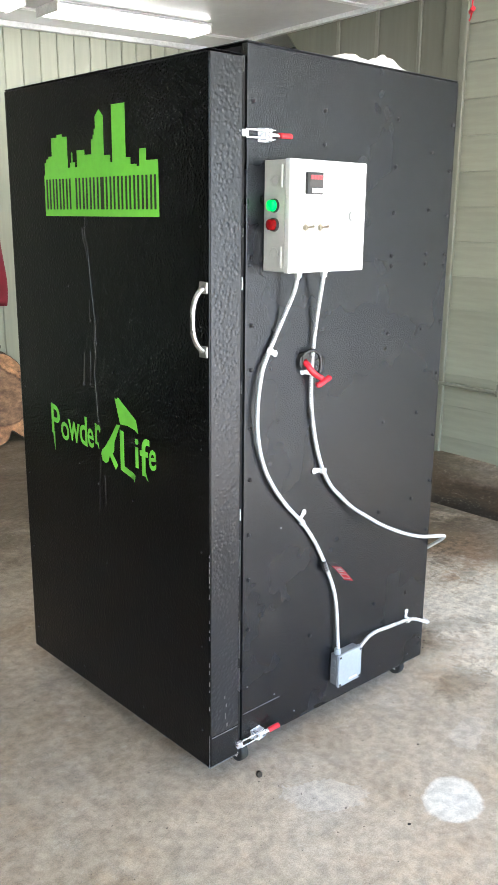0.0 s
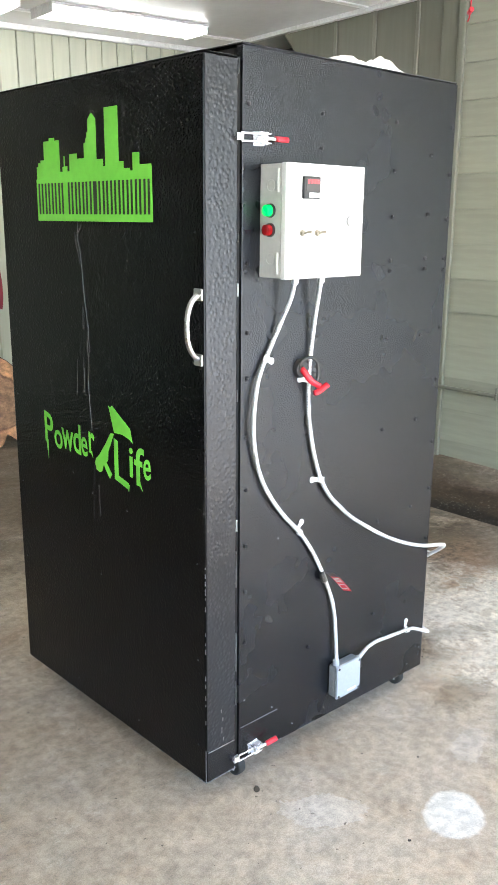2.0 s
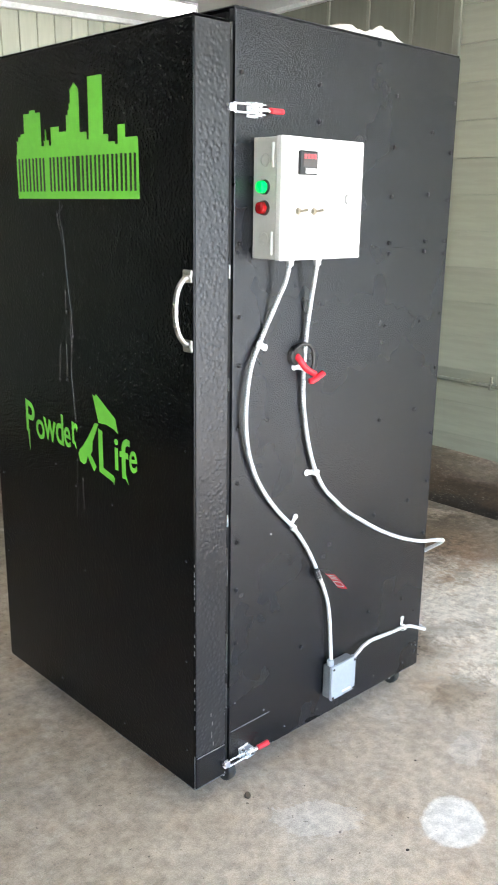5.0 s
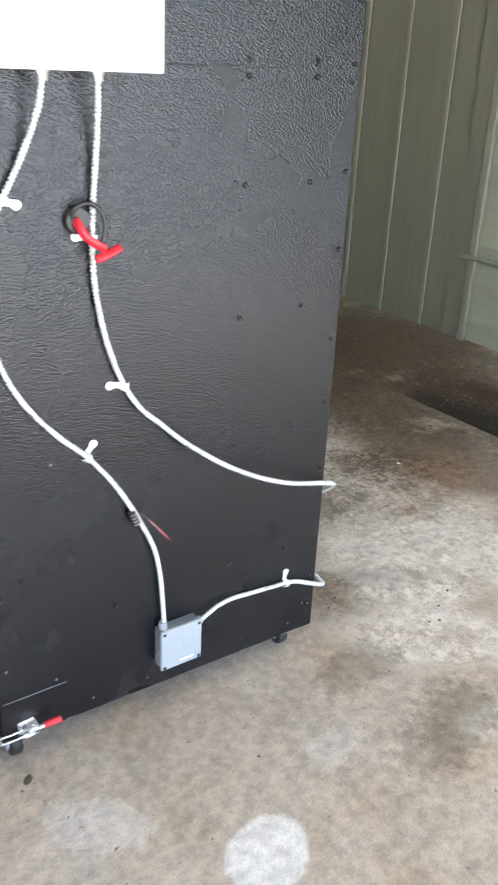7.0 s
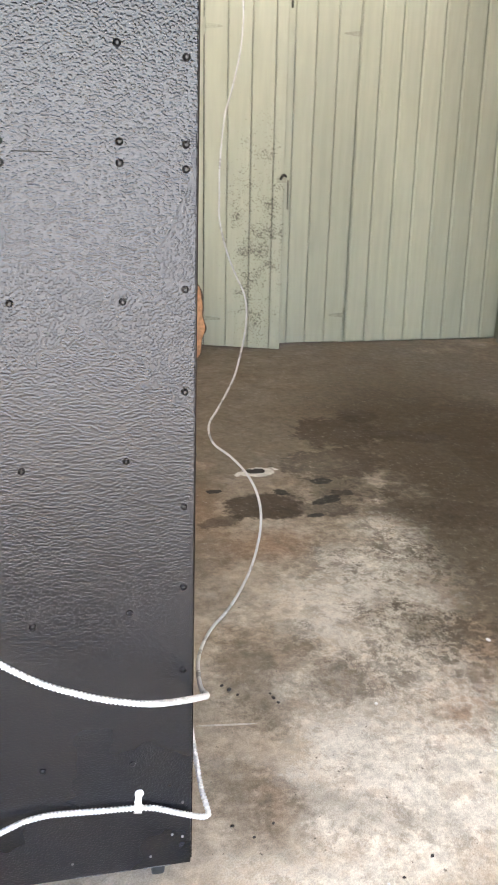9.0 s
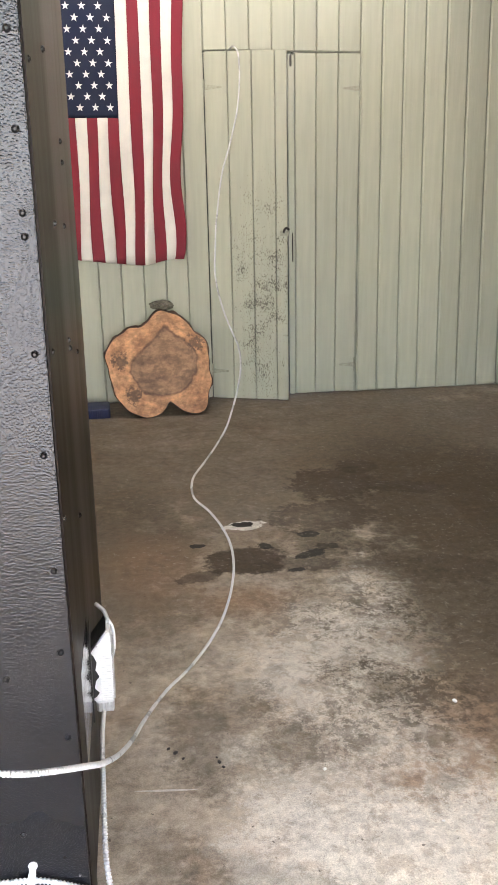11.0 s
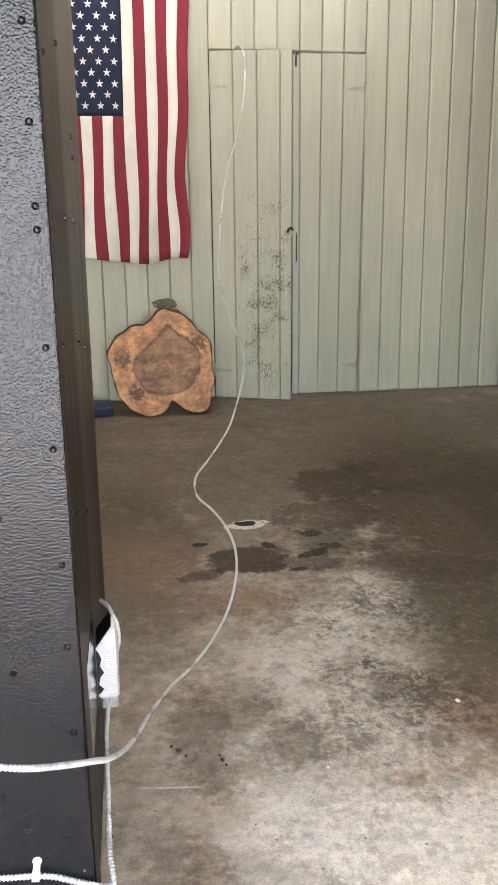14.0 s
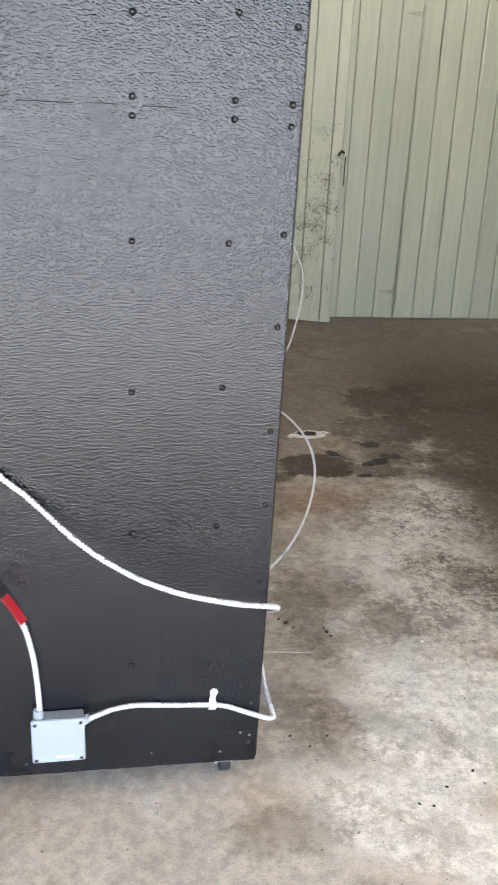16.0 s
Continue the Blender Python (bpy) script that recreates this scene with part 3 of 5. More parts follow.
def ramp_height(x, y):
    fall = min(max(1.55 - y, 0.0), 2.2)
    return -0.0005 - 0.30 * fall * max(0.0, 1 - (x - 2.517) / 1.15) ** 1.3


solo("floor", sheet(LEFT_X, 2.515, FRONT_Y, BACK_Y + 0.1, lambda x, y: 0.0), CONCRETE, "stained grey concrete garage floor, some shade painted in", "floor", "structure")
solo("floor_ramp", sheet(2.515, 4.0, FRONT_Y, BACK_Y + 0.1, ramp_height, 14, 70), GUTTER, "concrete strip sloping down beside the slab, shade painted in", "floor", "structure")
solo("ground", sheet(-400, 400, -800, FRONT_Y - 0.01, lambda x, y: -0.32, 2, 2), SOIL, "pale drive and lawn outside the garage", "ground", "structure")

# back wall: dark backing with vertical boards
DOOR_X0, DOOR_X1, DOOR_TOP = 1.660, 2.605, 2.076
wall_back = solo("wall_north", box(boxed(LEFT_X, DOOR_X0, BACK_Y + 0.02, BACK_Y + 0.14, -0.1, 3.2), DOOR_X1, 3.80, BACK_Y + 0.02, BACK_Y + 0.14, -0.1, 3.2), WALL_PLAIN, "sage green wall of vertical painted boards", "wall", "structure")
box_over = boxed(DOOR_X0 + 0.001, DOOR_X1 - 0.001, BACK_Y + 0.02, BACK_Y + 0.14, DOOR_TOP + 0.001, 3.2)
part("lintel", box_over, WALL_PLAIN, wall_back)
# Added backing; the dark behind the ajar leaf is its colour.
solo("backing_behind_doors", box(boxed(DOOR_X0 - 0.3, DOOR_X1 + 0.3, 4.7, 4.75, -0.1, 2.5), DOOR_X0 - 0.3, DOOR_X1 + 0.3, 4.2, 4.7, -0.1, -0.03), DARK_WALL, "added dark backing that closes the space behind the doors", "wall", "structure")

# right wall: block with a slanted corner over the side opening
OPEN_Y = 2.955
wall_right = solo("wall_east", boxed(RIGHT_X + 0.02, 3.87, FRONT_Y, OPEN_Y, -1.2, 3.2), WALL_PLAIN, "sage green siding wall with battens", "wall", "structure")
gusset = prism([(OPEN_Y - 0.001, 2.46), (3.29, 2.862), (OPEN_Y - 0.001, 2.99)], 0.10, lambda u, v, w: (RIGHT_X + 0.004 + w, u, v))
part("gusset", gusset, BATTEN_SHADED, wall_right)
part("eyelet", rodded((RIGHT_X - 0.02, 3.275, 2.825), (RIGHT_X + 0.01, 3.275, 2.825), 0.012), TRIM_WHITE, wall_right)
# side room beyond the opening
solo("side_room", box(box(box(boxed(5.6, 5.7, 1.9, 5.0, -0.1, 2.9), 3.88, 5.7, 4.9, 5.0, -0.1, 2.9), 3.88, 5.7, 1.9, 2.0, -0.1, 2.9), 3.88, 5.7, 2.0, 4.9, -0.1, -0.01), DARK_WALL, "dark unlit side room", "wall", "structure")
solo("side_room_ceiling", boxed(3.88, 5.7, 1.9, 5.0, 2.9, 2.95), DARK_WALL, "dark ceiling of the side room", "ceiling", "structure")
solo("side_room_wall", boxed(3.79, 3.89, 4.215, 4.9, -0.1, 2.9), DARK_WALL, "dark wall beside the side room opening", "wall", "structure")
jamb = solo("door_jamb", boxed(3.755, 3.790, 3.985, BACK_Y + 0.015, 0.0, 2.85, bevel=0.004), BATTEN_SHADED, "pale painted door jamb with hinge plates", "door frame", "structure")
for z in (0.38, 1.25):
    part("hinge_plate", boxed(3.751, 3.755, 3.995, 4.025, z - 0.05, z + 0.05), DARK_IRON, jamb)
    part("hinge_leaf", boxed(3.749, 3.753, 4.032, 4.056, z - 0.06, z + 0.03), DARK_IRON, jamb)
solo("door_sill", boxed(3.72, 3.82, OPEN_Y - 0.3, 3.985, -0.05, 0.035, bevel=0.01, segments=2), CONCRETE_SILL, "worn concrete threshold of the side opening", "door sill", "structure")

# unseen walls that close the place
solo("wall_west", boxed(LEFT_X - 0.12, LEFT_X, FRONT_Y, BACK_Y + 0.1, -0.1, 3.2), WALL_PLAIN, "plain sage painted wall", "wall", "structure")
wall_front = solo("wall_south", boxed(LEFT_X, RIGHT_X, FRONT_Y - 0.15, FRONT_Y, 2.32, 3.2), WALL_PLAIN, "header over the open garage doorway", "wall", "structure")
part("pier", boxed(LEFT_X, LEFT_X + 0.2, FRONT_Y - 0.15, FRONT_Y, -0.35, 2.317), WALL_PLAIN, wall_front)
part("pier", boxed(RIGHT_X - 0.2, RIGHT_X, FRONT_Y - 0.15, FRONT_Y, -0.7, 2.317), WALL_PLAIN, wall_front)

# ceiling panels: one sheet with trim strips
def slanted(x0, x1, y0, y1, drop, thick):
    bm = boxed(x0, x1, y0, y1, 0, 1)
    for v in bm.verts:
        v.co.z = ceiling_z(v.co.x, v.co.y) - drop + (thick if v.co.z > 0.5 else 0.0)
    return bm


solo("ceiling", slanted(LEFT_X - 0.1, 3.99, FRONT_Y - 0.1, BACK_Y + 0.14, 0.0, 0.06), CEILING, "glossy white ceiling panels", "ceiling", "structure")
for y in (1.22, 2.44, 3.66):
    solo("ceiling_trim", slanted(LEFT_X, RIGHT_X - 0.06, y - 0.022, y + 0.022, 0.012, 0.010), TRIM_WHITE, "thin white ceiling joint strip", "trim", "structure")
solo("ceiling_trim", slanted(LEFT_X, RIGHT_X + 0.3, BACK_Y - 0.045, BACK_Y - 0.005, 0.035, 0.033), TRIM_WHITE, "white cove strip above the boards", "trim", "structure")
solo("ceiling_trim", slanted(RIGHT_X - 0.05, RIGHT_X - 0.005, FRONT_Y, 3.98, 0.030, 0.028), TRIM_WHITE, "white cove strip above the siding", "trim", "structure")


# ---- shop lights on the ceiling ----
def shop_light(x0):
    y0, y1 = 3.385, 3.640
    at = (x0 + 0.6, 3.51, ceiling_z(x0 + 0.6, 3.51) - 0.002)
    lamp = thing("shop_light", at, "lit white fluorescent shop light on the ceiling", "ceiling light", "ceiling lights")
    top = boxed(x0, x0 + 1.22, y0, y1, 0, 1)
    for v in top.verts:
        v.co.z = ceiling_z(v.co.x, v.co.y) - (0.001 if v.co.z > 0.5 else 0.018)
    part("housing", top, TRIM_WHITE, lamp)
    lens = boxed(x0 + 0.012, x0 + 1.208, y0 + 0.010, y1 - 0.010, 0, 1)
    for v in lens.verts:
        inset = 0.0 if v.co.z > 0.5 else 0.040
        v.co.y += inset if v.co.y < 3.5 else -inset
        v.co.z = ceiling_z(v.co.x, v.co.y) - (0.0185 if v.co.z > 0.5 else 0.058)
    part("diffuser", lens, LAMP_LENS, lamp, "glowing white diffuser")
    for x in (x0, x0 + 1.208):
        cap = boxed(x, x + 0.012, y0 + 0.006, y1 - 0.006, 0, 1)
        for v in cap.verts:
            v.co.z = ceiling_z(v.co.x, v.co.y) - (0.0185 if v.co.z > 0.5 else 0.060)
        part("end_cap", cap, TRIM_WHITE, lamp)
    return lamp


shop_light(1.66)
shop_light(0.24)


# ---- curing oven ----
TOP_Z, BOT_Z, SIDE_W, DEPTH = 1.897, 0.07, 0.945, 0.94
oven = thing("curing_oven", (0.47, 0.47, 0.0), "tall black textured metal curing oven on casters", "oven")
core = boxed(0.118, 0.940, 0.030, DEPTH - 0.004, BOT_Z + 0.002, TOP_Z - 0.004)
part("body", core, GAP_BLACK, oven, "black oven body")
sheet_metal = boxed(0.116, SIDE_W, 0.0, 0.02, BOT_Z, TOP_Z, bevel=0.0025, segments=2)
for v in sheet_metal.verts:
    if v.co.z < 0.2:
        v.co.z += 0.014 * max(0.0, 1 - (v.co.x - 0.116) / 0.78)
part("side_panel", sheet_metal, OVEN_SIDE, oven, "black textured side sheet")
for x0, x1, z in ((0.50, 0.585, 1.4000), (0.60, 0.655, 1.4015), (0.690, 0.745, 1.4010)):
    part("joint", boxed(x0, x1, -0.0008, 0.0002, z - 0.0007, z + 0.0007), GAP_BLACK, oven, "faint sheet joint")
part("far_panel", boxed(0.116, SIDE_W, DEPTH - 0.02, DEPTH, BOT_Z, TOP_Z, bevel=0.003), OVEN_SIDE, oven)
part("top_sheet", boxed(0.116, SIDE_W - 0.001, 0.002, DEPTH - 0.002, TOP_Z + 0.0005, TOP_Z + 0.006, bevel=0.002), OVEN_SIDE, oven)
part("bottom_rail", boxed(0.12, SIDE_W - 0.01, 0.024, 0.05, BOT_Z - 0.006, BOT_Z + 0.0015, bevel=0.002), OVEN_SIDE, oven)


def rear_slab(y0, y1, z0, z1, lift):
    bm = boxed(0.0, 1.0, y0, y1, z0, z1, bevel=0.0)
    for v in bm.verts:
        v.co.x = 0.944 + 0.030 * v.co.y + lift if v.co.x > 0.5 else 0.941
    bmesh.ops.bevel(bm, geom=[e for e in bm.edges], offset=0.003, segments=2, affect="EDGES")
    return bm


part("rear_post", rear_slab(0.006, 0.115, BOT_Z, TOP_Z, 0.004), REAR_PAINT, oven, "dark brown rear corner post")
part("rear_panel", rear_slab(0.121, DEPTH - 0.005, BOT_Z, TOP_Z, 0.0), REAR_PAINT, oven, "dark brown rear panel")
screw_head = mesh_of("screw", rod(rodded((0, 0.001, 0), (0, -0.0022, 0), 0.0062, 0.0054, 10), (0, -0.0022, 0), (0, -0.0046, 0), 0.0054, 0.0022, 10), SCREW)
bright_head = mesh_of("screw", rodded((0, 0.001, 0), (0, -0.0022, 0), 0.0030, 0.0022, 8), WORN)
for x, zs in ((0.928, (1.78, 1.652, 1.526, 1.414, 1.381, 1.21, 1.05, 0.852, 0.699, 0.53, 0.227, 0.141)), (0.835, (1.70, 1.540, 1.416, 1.388, 1.193, 0.938, 0.657, 0.334)),
              (0.674, (1.776, 1.653, 1.531, 1.414, 1.386, 1.193, 0.931, 0.648, 0.344)), (0.382, (1.775, 1.693, 0.334)), (0.135, (1.775, 1.42, 1.257, 1.146, 0.995, 0.860, 0.708, 0.581, 0.435, 0.264))):
    for z in zs:
        shared("screw", screw_head if z > 0.3 else bright_head, oven, (x, -0.0002, z), (0, random.uniform(0, 360), 0))
for x, z in ((0.323, 0.113), (0.458, 0.109), (0.717, 0.113), (0.866, 0.102), (0.24, 0.20), (0.253, 0.70), (0.908, 0.15)):
    shared("screw", bright_head, oven, (x, -0.0002, z))
for y, z in ((0.05, 1.62), (0.06, 1.20), (0.3, 1.66), (0.55, 1.52), (0.56, 1.48), (0.4, 1.15), (0.42, 1.13), (0.62, 1.08), (0.35, 0.8), (0.03, 0.93), (0.28, 1.38), (0.5, 1.36)):
    shared("screw", screw_head, oven, (0.9475 + 0.030 * y, y, z), (0, 0, 90))

# door with its decals and handle
door = part("oven_door", boxed(0.0, 0.104, 0.0, DEPTH, BOT_Z, 1.868, bevel=0.005, segments=2), OVEN_DOOR, oven, "black glossy textured oven door")
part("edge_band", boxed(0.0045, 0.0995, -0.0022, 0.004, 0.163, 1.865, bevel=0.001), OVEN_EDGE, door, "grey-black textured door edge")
part("edge_band", boxed(0.0045, 0.0995, -0.0022, 0.004, BOT_Z + 0.003, 0.160, bevel=0.001), OVEN_SIDE, door, "smooth black lower door edge")
part("gasket", boxed(0.104, 0.117, 0.008, DEPTH - 0.01, BOT_Z + 0.01, 1.87), GAP_BLACK, oven)
part("cap_strip", boxed(0.002, 0.104, 0.001, DEPTH - 0.001, 1.8685, 1.872, bevel=0.001), OVEN_DOOR, door)
part("scrape", boxed(0.006, 0.098, -0.0034, -0.0020, 0.1590, 0.1612), WORN, door, "scraped bare seam")
part("scrape", boxed(0.122, 0.262, -0.0014, 0.0004, 0.1840, 0.1856), WORN, oven, "thin bare scrape")
for z0, z1, x in ((0.20, 0.225, 0.052), (0.235, 0.25, 0.055), (0.262, 0.275, 0.050), (0.175, 0.19, 0.058)):
    part("chip", boxed(x, x + 0.003, -0.0030, -0.0018, z0, z0 + (z1 - z0) * 0.7), WORN, door)
# Pale slips for bare metal in the gap, its glint painted in.
part("chip", boxed(0.1062, 0.1078, 0.001, 0.006, 0.755, 0.785), LABEL_WHITE, oven, "bare metal in the door gap, glint painted white")
part("chip", boxed(0.1062, 0.1078, 0.001, 0.006, 1.345, 1.375), LABEL_WHITE, oven)
for x0, z0, z1 in ((0.1062, 1.835, 1.868), (0.1075, 1.47, 1.49), (0.1062, 0.60, 0.70), (0.1070, 0.36, 0.47), (0.1062, 1.09, 1.12), (0.1072, 0.26, 0.33)):
    part("chip", boxed(x0, x0 + 0.0008, 0.001, 0.006, z0, z1), WORN, oven)
nick = [mesh_of("chip", boxed(-0.0013, 0.0013, -0.0010, 0.0008, -h, h, bevel=0.0004), WORN) for h in (0.003, 0.006, 0.011)]
edge_random = random.Random(5)
for k in range(34):
    z = BOT_Z + 0.012 + 0.62 * edge_random.random() ** 1.7
    shared("chip", nick[k % 3 if z < 0.3 else k % 2], door, (0.0008, 0.0006, z), (0, 0, 45))
for k in range(30):
    d = edge_random.random()
    if k % 2:
        shared("chip", nick[k % 3], door, (0.006 + 0.092 * d, -0.0014, BOT_Z + 0.0016), (0, 90, 0))
    else:
        shared("chip", nick[k % 3], door, (0.0006, 0.01 + 0.9 * d, BOT_Z + 0.0016), (90, 0, 0))
for k in range(26):
    d = edge_random.random()
    shared("chip", nick[k % 3], oven, (0.12 + 0.81 * d, 0.0006, BOT_Z + 0.0022 + 0.014 * max(0.0, 1 - 0.81 * d / 0.78)), (0, 90, 0))
door_dot = mesh_of("screw", rodded((0.001, 0, 0), (-0.0018, 0, 0), 0.0038, 0.0026, 8), SCREW)
for i in range(7):
    for y in (0.03, DEPTH - 0.03):
        shared("screw", door_dot, door, (0.0, y, 0.16 + 0.27 * i + random.uniform(-0.02, 0.02)))
for y, z in ((0.3, 0.12), (0.62, 0.12), (0.47, 0.52), (0.5, 0.76), (0.33, 0.75), (0.62, 1.32), (0.41, 1.10), (0.6, 0.80)):
    shared("screw", door_dot, door, (0.0, y, z))


def on_door(u, v, w):
    """Decal plane: u runs along the door away from the hinge corner view, v up."""
    return (-0.0004 - w, u, v)


# skyline decal: stepped towers over a banner, seen with larger y to the picture's left
SKY_L, SKY_R, SKY_B = 0.726, 0.186, 1.513
# roofline: where each roof ends along the door, and its height
roofs = ((0.712, 1.657), (0.699, 1.667), (0.680, 1.674), (0.650, 1.722), (0.622, 1.729), (0.598, 1.722), (0.585, 1.641), (0.578, 1.653), (0.573, 1.680), (0.561, 1.654), (0.550, 1.641), (0.512, 1.684), (0.478, 1.671),
         (0.469, 1.708), (0.463, 1.719), (0.457, 1.733), (0.420, 1.763), (0.391, 1.666), (0.381, 1.648), (0.322, 1.786), (0.302, 1.657), (0.276, 1.640), (0.264, 1.634), (0.236, 1.675), (0.190, 1.647))
outline = [(SKY_L, SKY_B), (SKY_L, 1.623), (0.721, 1.626)]
at = 0.721
for end, height in roofs:
    outline += [(at, height), ((at + end) / 2, height + 0.016), (end, height)] if height == 1.763 else [(at, height), (end, height)]
    at = end
outline += [(0.188, 1.641), (SKY_R, SKY_B)]
decal = part("skyline_decal", prism(outline, 0.0006, on_door), GREEN_VINYL, door, "lime green vinyl skyline decal")
# the banner's name as plain dark bars
for start, count in ((0.020, 4), (0.335, 4), (0.600, 7)):
    for k in range(count):
        u0 = start + 0.0715 * k
        for a, b in ((0.0, 0.017), (0.034, 0.051)):
            l, r = (SKY_L + (SKY_R - SKY_L) * (u0 + s) / 1.1 for s in (a, b))
            bar = prism([(l, SKY_B + 0.018), (r, SKY_B + 0.018), (r, SKY_B + 0.100), (l, SKY_B + 0.100)], 0.0003, lambda u, v, w: (-0.0011 - w, u, v))
            part("bar", bar, BAR_BLACK, decal)


def lettering(word, left, right, low, high, slope):
    """A raised vinyl letter on the door face, in the built-in font, filling its place."""
    text = bpy.data.curves.new("word", "FONT")
    text.body, text.size, text.extrude, text.offset, text.resolution_u = word, 0.1, 0.0003, 0.0012, 4
    holder = bpy.data.objects.new("word", text)
    scene.collection.objects.link(holder)
    bpy.context.view_layer.update()
    data = bpy.data.meshes.new_from_object(holder.evaluated_get(bpy.context.evaluated_depsgraph_get()))
    bpy.data.objects.remove(holder)
    bm = bmesh.new()
    bm.from_mesh(data)
    xs, ys = [v.co.x for v in bm.verts], [v.co.y for v in bm.verts]
    for v in bm.verts:
        u, w = (v.co.x - min(xs)) / (max(xs) - min(xs)), (v.co.y - min(ys)) / (max(ys) - min(ys))
        v.co = (-0.0007 - v.co.z, left + (right - left) * u, low + (high - low) * w + slope * (u - 0.5))
    return bm


for word, left, right, low, high, slope in (("P", 0.752, 0.704, 0.862, 0.956, -0.01), ("o", 0.698, 0.653, 0.856, 0.912, -0.006), ("w", 0.656, 0.592, 0.861, 0.922, -0.006), ("d", 0.592, 0.552, 0.862, 0.950, -0.004),
                                            ("e", 0.550, 0.518, 0.862, 0.918, -0.004), ("r", 0.509, 0.480, 0.876, 0.938, -0.006), ("L", 0.383, 0.318, 0.820, 0.936, -0.016), ("i", 0.312, 0.296, 0.850, 0.932, 0.0),
                                            ("f", 0.290, 0.246, 0.834, 0.940, 0.0), ("e", 0.249, 0.217, 0.858, 0.915, 0.004)):
    letter = part("letter_decal", lettering(word, left, right, low, high, slope), GREEN_VINYL, door, "lime green spiky letter")
    # long pointed tails below some stems
    for owner, x0, x1, tip, top, foot in (("P", 0.747, 0.735, 0.738, 0.872, 0.812), ("f", 0.276, 0.264, 0.254, 0.845, 0.822), ("L", 0.328, 0.313, 0.318, 0.826, 0.806), ("r", 0.503, 0.494, 0.490, 0.885, 0.866)):
        if word == owner:
            part("spike", prism([(x0, top), (tip, foot), (x1, top)], 0.0006, on_door), GREEN_VINYL, letter)
gun = [(0.398, 0.955), (0.381, 0.956), (0.411, 0.902), (0.414, 0.875), (0.422, 0.866), (0.396, 0.838), (0.408, 0.822), (0.428, 0.846), (0.436, 0.858), (0.446, 0.836), (0.458, 0.831), (0.474, 0.836), (0.480, 0.855), (0.474, 0.868), (0.457, 0.882), (0.429, 0.914)]
part("spray_gun_decal", prism(gun, 0.0006, on_door), GREEN_VINYL, door, "lime green spray gun shape")
plume = [(0.404, 1.030), (0.396, 1.026), (0.387, 1.033), (0.340, 1.004), (0.305, 0.983), (0.295, 0.946), (0.312, 0.955), (0.345, 0.961), (0.380, 0.959)]
part("spray_plume_decal", prism(plume, 0.0006, on_door), GREEN_VINYL, door, "lime green powder plume shape")
# runs of coating that dried on the door below the decal
RUNS = (
    ((0.522, 1.510), (0.526, 1.470), (0.515, 1.430), (0.507, 1.347), (0.499, 1.286), (0.491, 1.225), (0.488, 1.162)),
    ((0.538, 1.484), (0.536, 1.455), (0.524, 1.428), (0.517, 1.395)), ((0.510, 1.500), (0.520, 1.484), (0.538, 1.483)),
    ((0.512, 1.290), (0.516, 1.240), (0.514, 1.228)), ((0.488, 1.240), (0.497, 1.190), (0.494, 1.140), (0.501, 1.081), (0.494, 0.985), (0.490, 0.930)),
    ((0.550, 1.139), (0.556, 1.090), (0.560, 1.039)), ((0.520, 1.150), (0.520, 1.095), (0.524, 1.045)), ((0.487, 0.838), (0.494, 0.760), (0.499, 0.670)), ((0.466, 0.790), (0.464, 0.700)),
)
for run in RUNS:
    part("drip", tube([(0.0004, y, z) for y, z in run], 0.0019, 0.008, 6), DRIP, door, "", True)
for y, z in ((0.538, 1.470), (0.513, 1.227), (0.494, 1.140), (0.487, 1.165), (0.560, 1.040), (0.524, 1.046)):
    part("drip_end", tube([(0.0004, y, z + 0.012), (0.0004, y, z)], 0.0030, 0.004, 8), DRIP, door, "", True)

handle = part("handle", tube([(-0.004, 0.012, 1.352), (-0.016, 0.012, 1.348), (-0.030, 0.012, 1.332), (-0.038, 0.012, 1.308), (-0.040, 0.012, 1.280), (-0.038, 0.012, 1.252), (-0.030, 0.012, 1.228), (-0.016, 0.012, 1.211), (-0.004, 0.012, 1.206)], 0.0064, 0.005, 10, 0.0, 0.8), HANDLE_METAL, door, "satin metal pull handle", True)
for z in (1.354, 1.203):
    part("foot_plate", boxed(-0.006, -0.0004, 0.001, 0.031, z - 0.014, z + 0.014, bevel=0.002), HANDLE_METAL, handle)
    for y in (0.006, 0.025):
        part("rivet", rodded((-0.006, y, z), (-0.0085, y, z), 0.0042, 0.0028, 8), HANDLE_METAL, handle)


def caster(x, y):
    """Swivel caster under a corner of the oven, as one part with its pieces."""
    c = part("caster", boxed(x - 0.03, x + 0.03, y - 0.03, y + 0.03, 0.0575, BOT_Z + 0.002, bevel=0.001), DARK_IRON, oven, "small black swivel caster")
    part("wheel", rodded((x - 0.013, y, 0.030), (x + 0.013, y, 0.030), 0.030, sides=24, bevel=0.006), RUBBER, c, "black rubber wheel", True)
    part("hub", rodded((x - 0.015, y, 0.030), (x + 0.015, y, 0.030), 0.012, sides=14), GALV, c)
    for s in (-1, 1):
        part("fork", boxed(x + s * 0.018 - 0.002, x + s * 0.018 + 0.002, y - 0.014, y + 0.014, 0.022, 0.0574, bevel=0.001), GALV, c)


for cx, cy in ((0.155, 0.055), (0.885, 0.060), (0.155, 0.88), (0.885, 0.88)):
    caster(cx, cy)


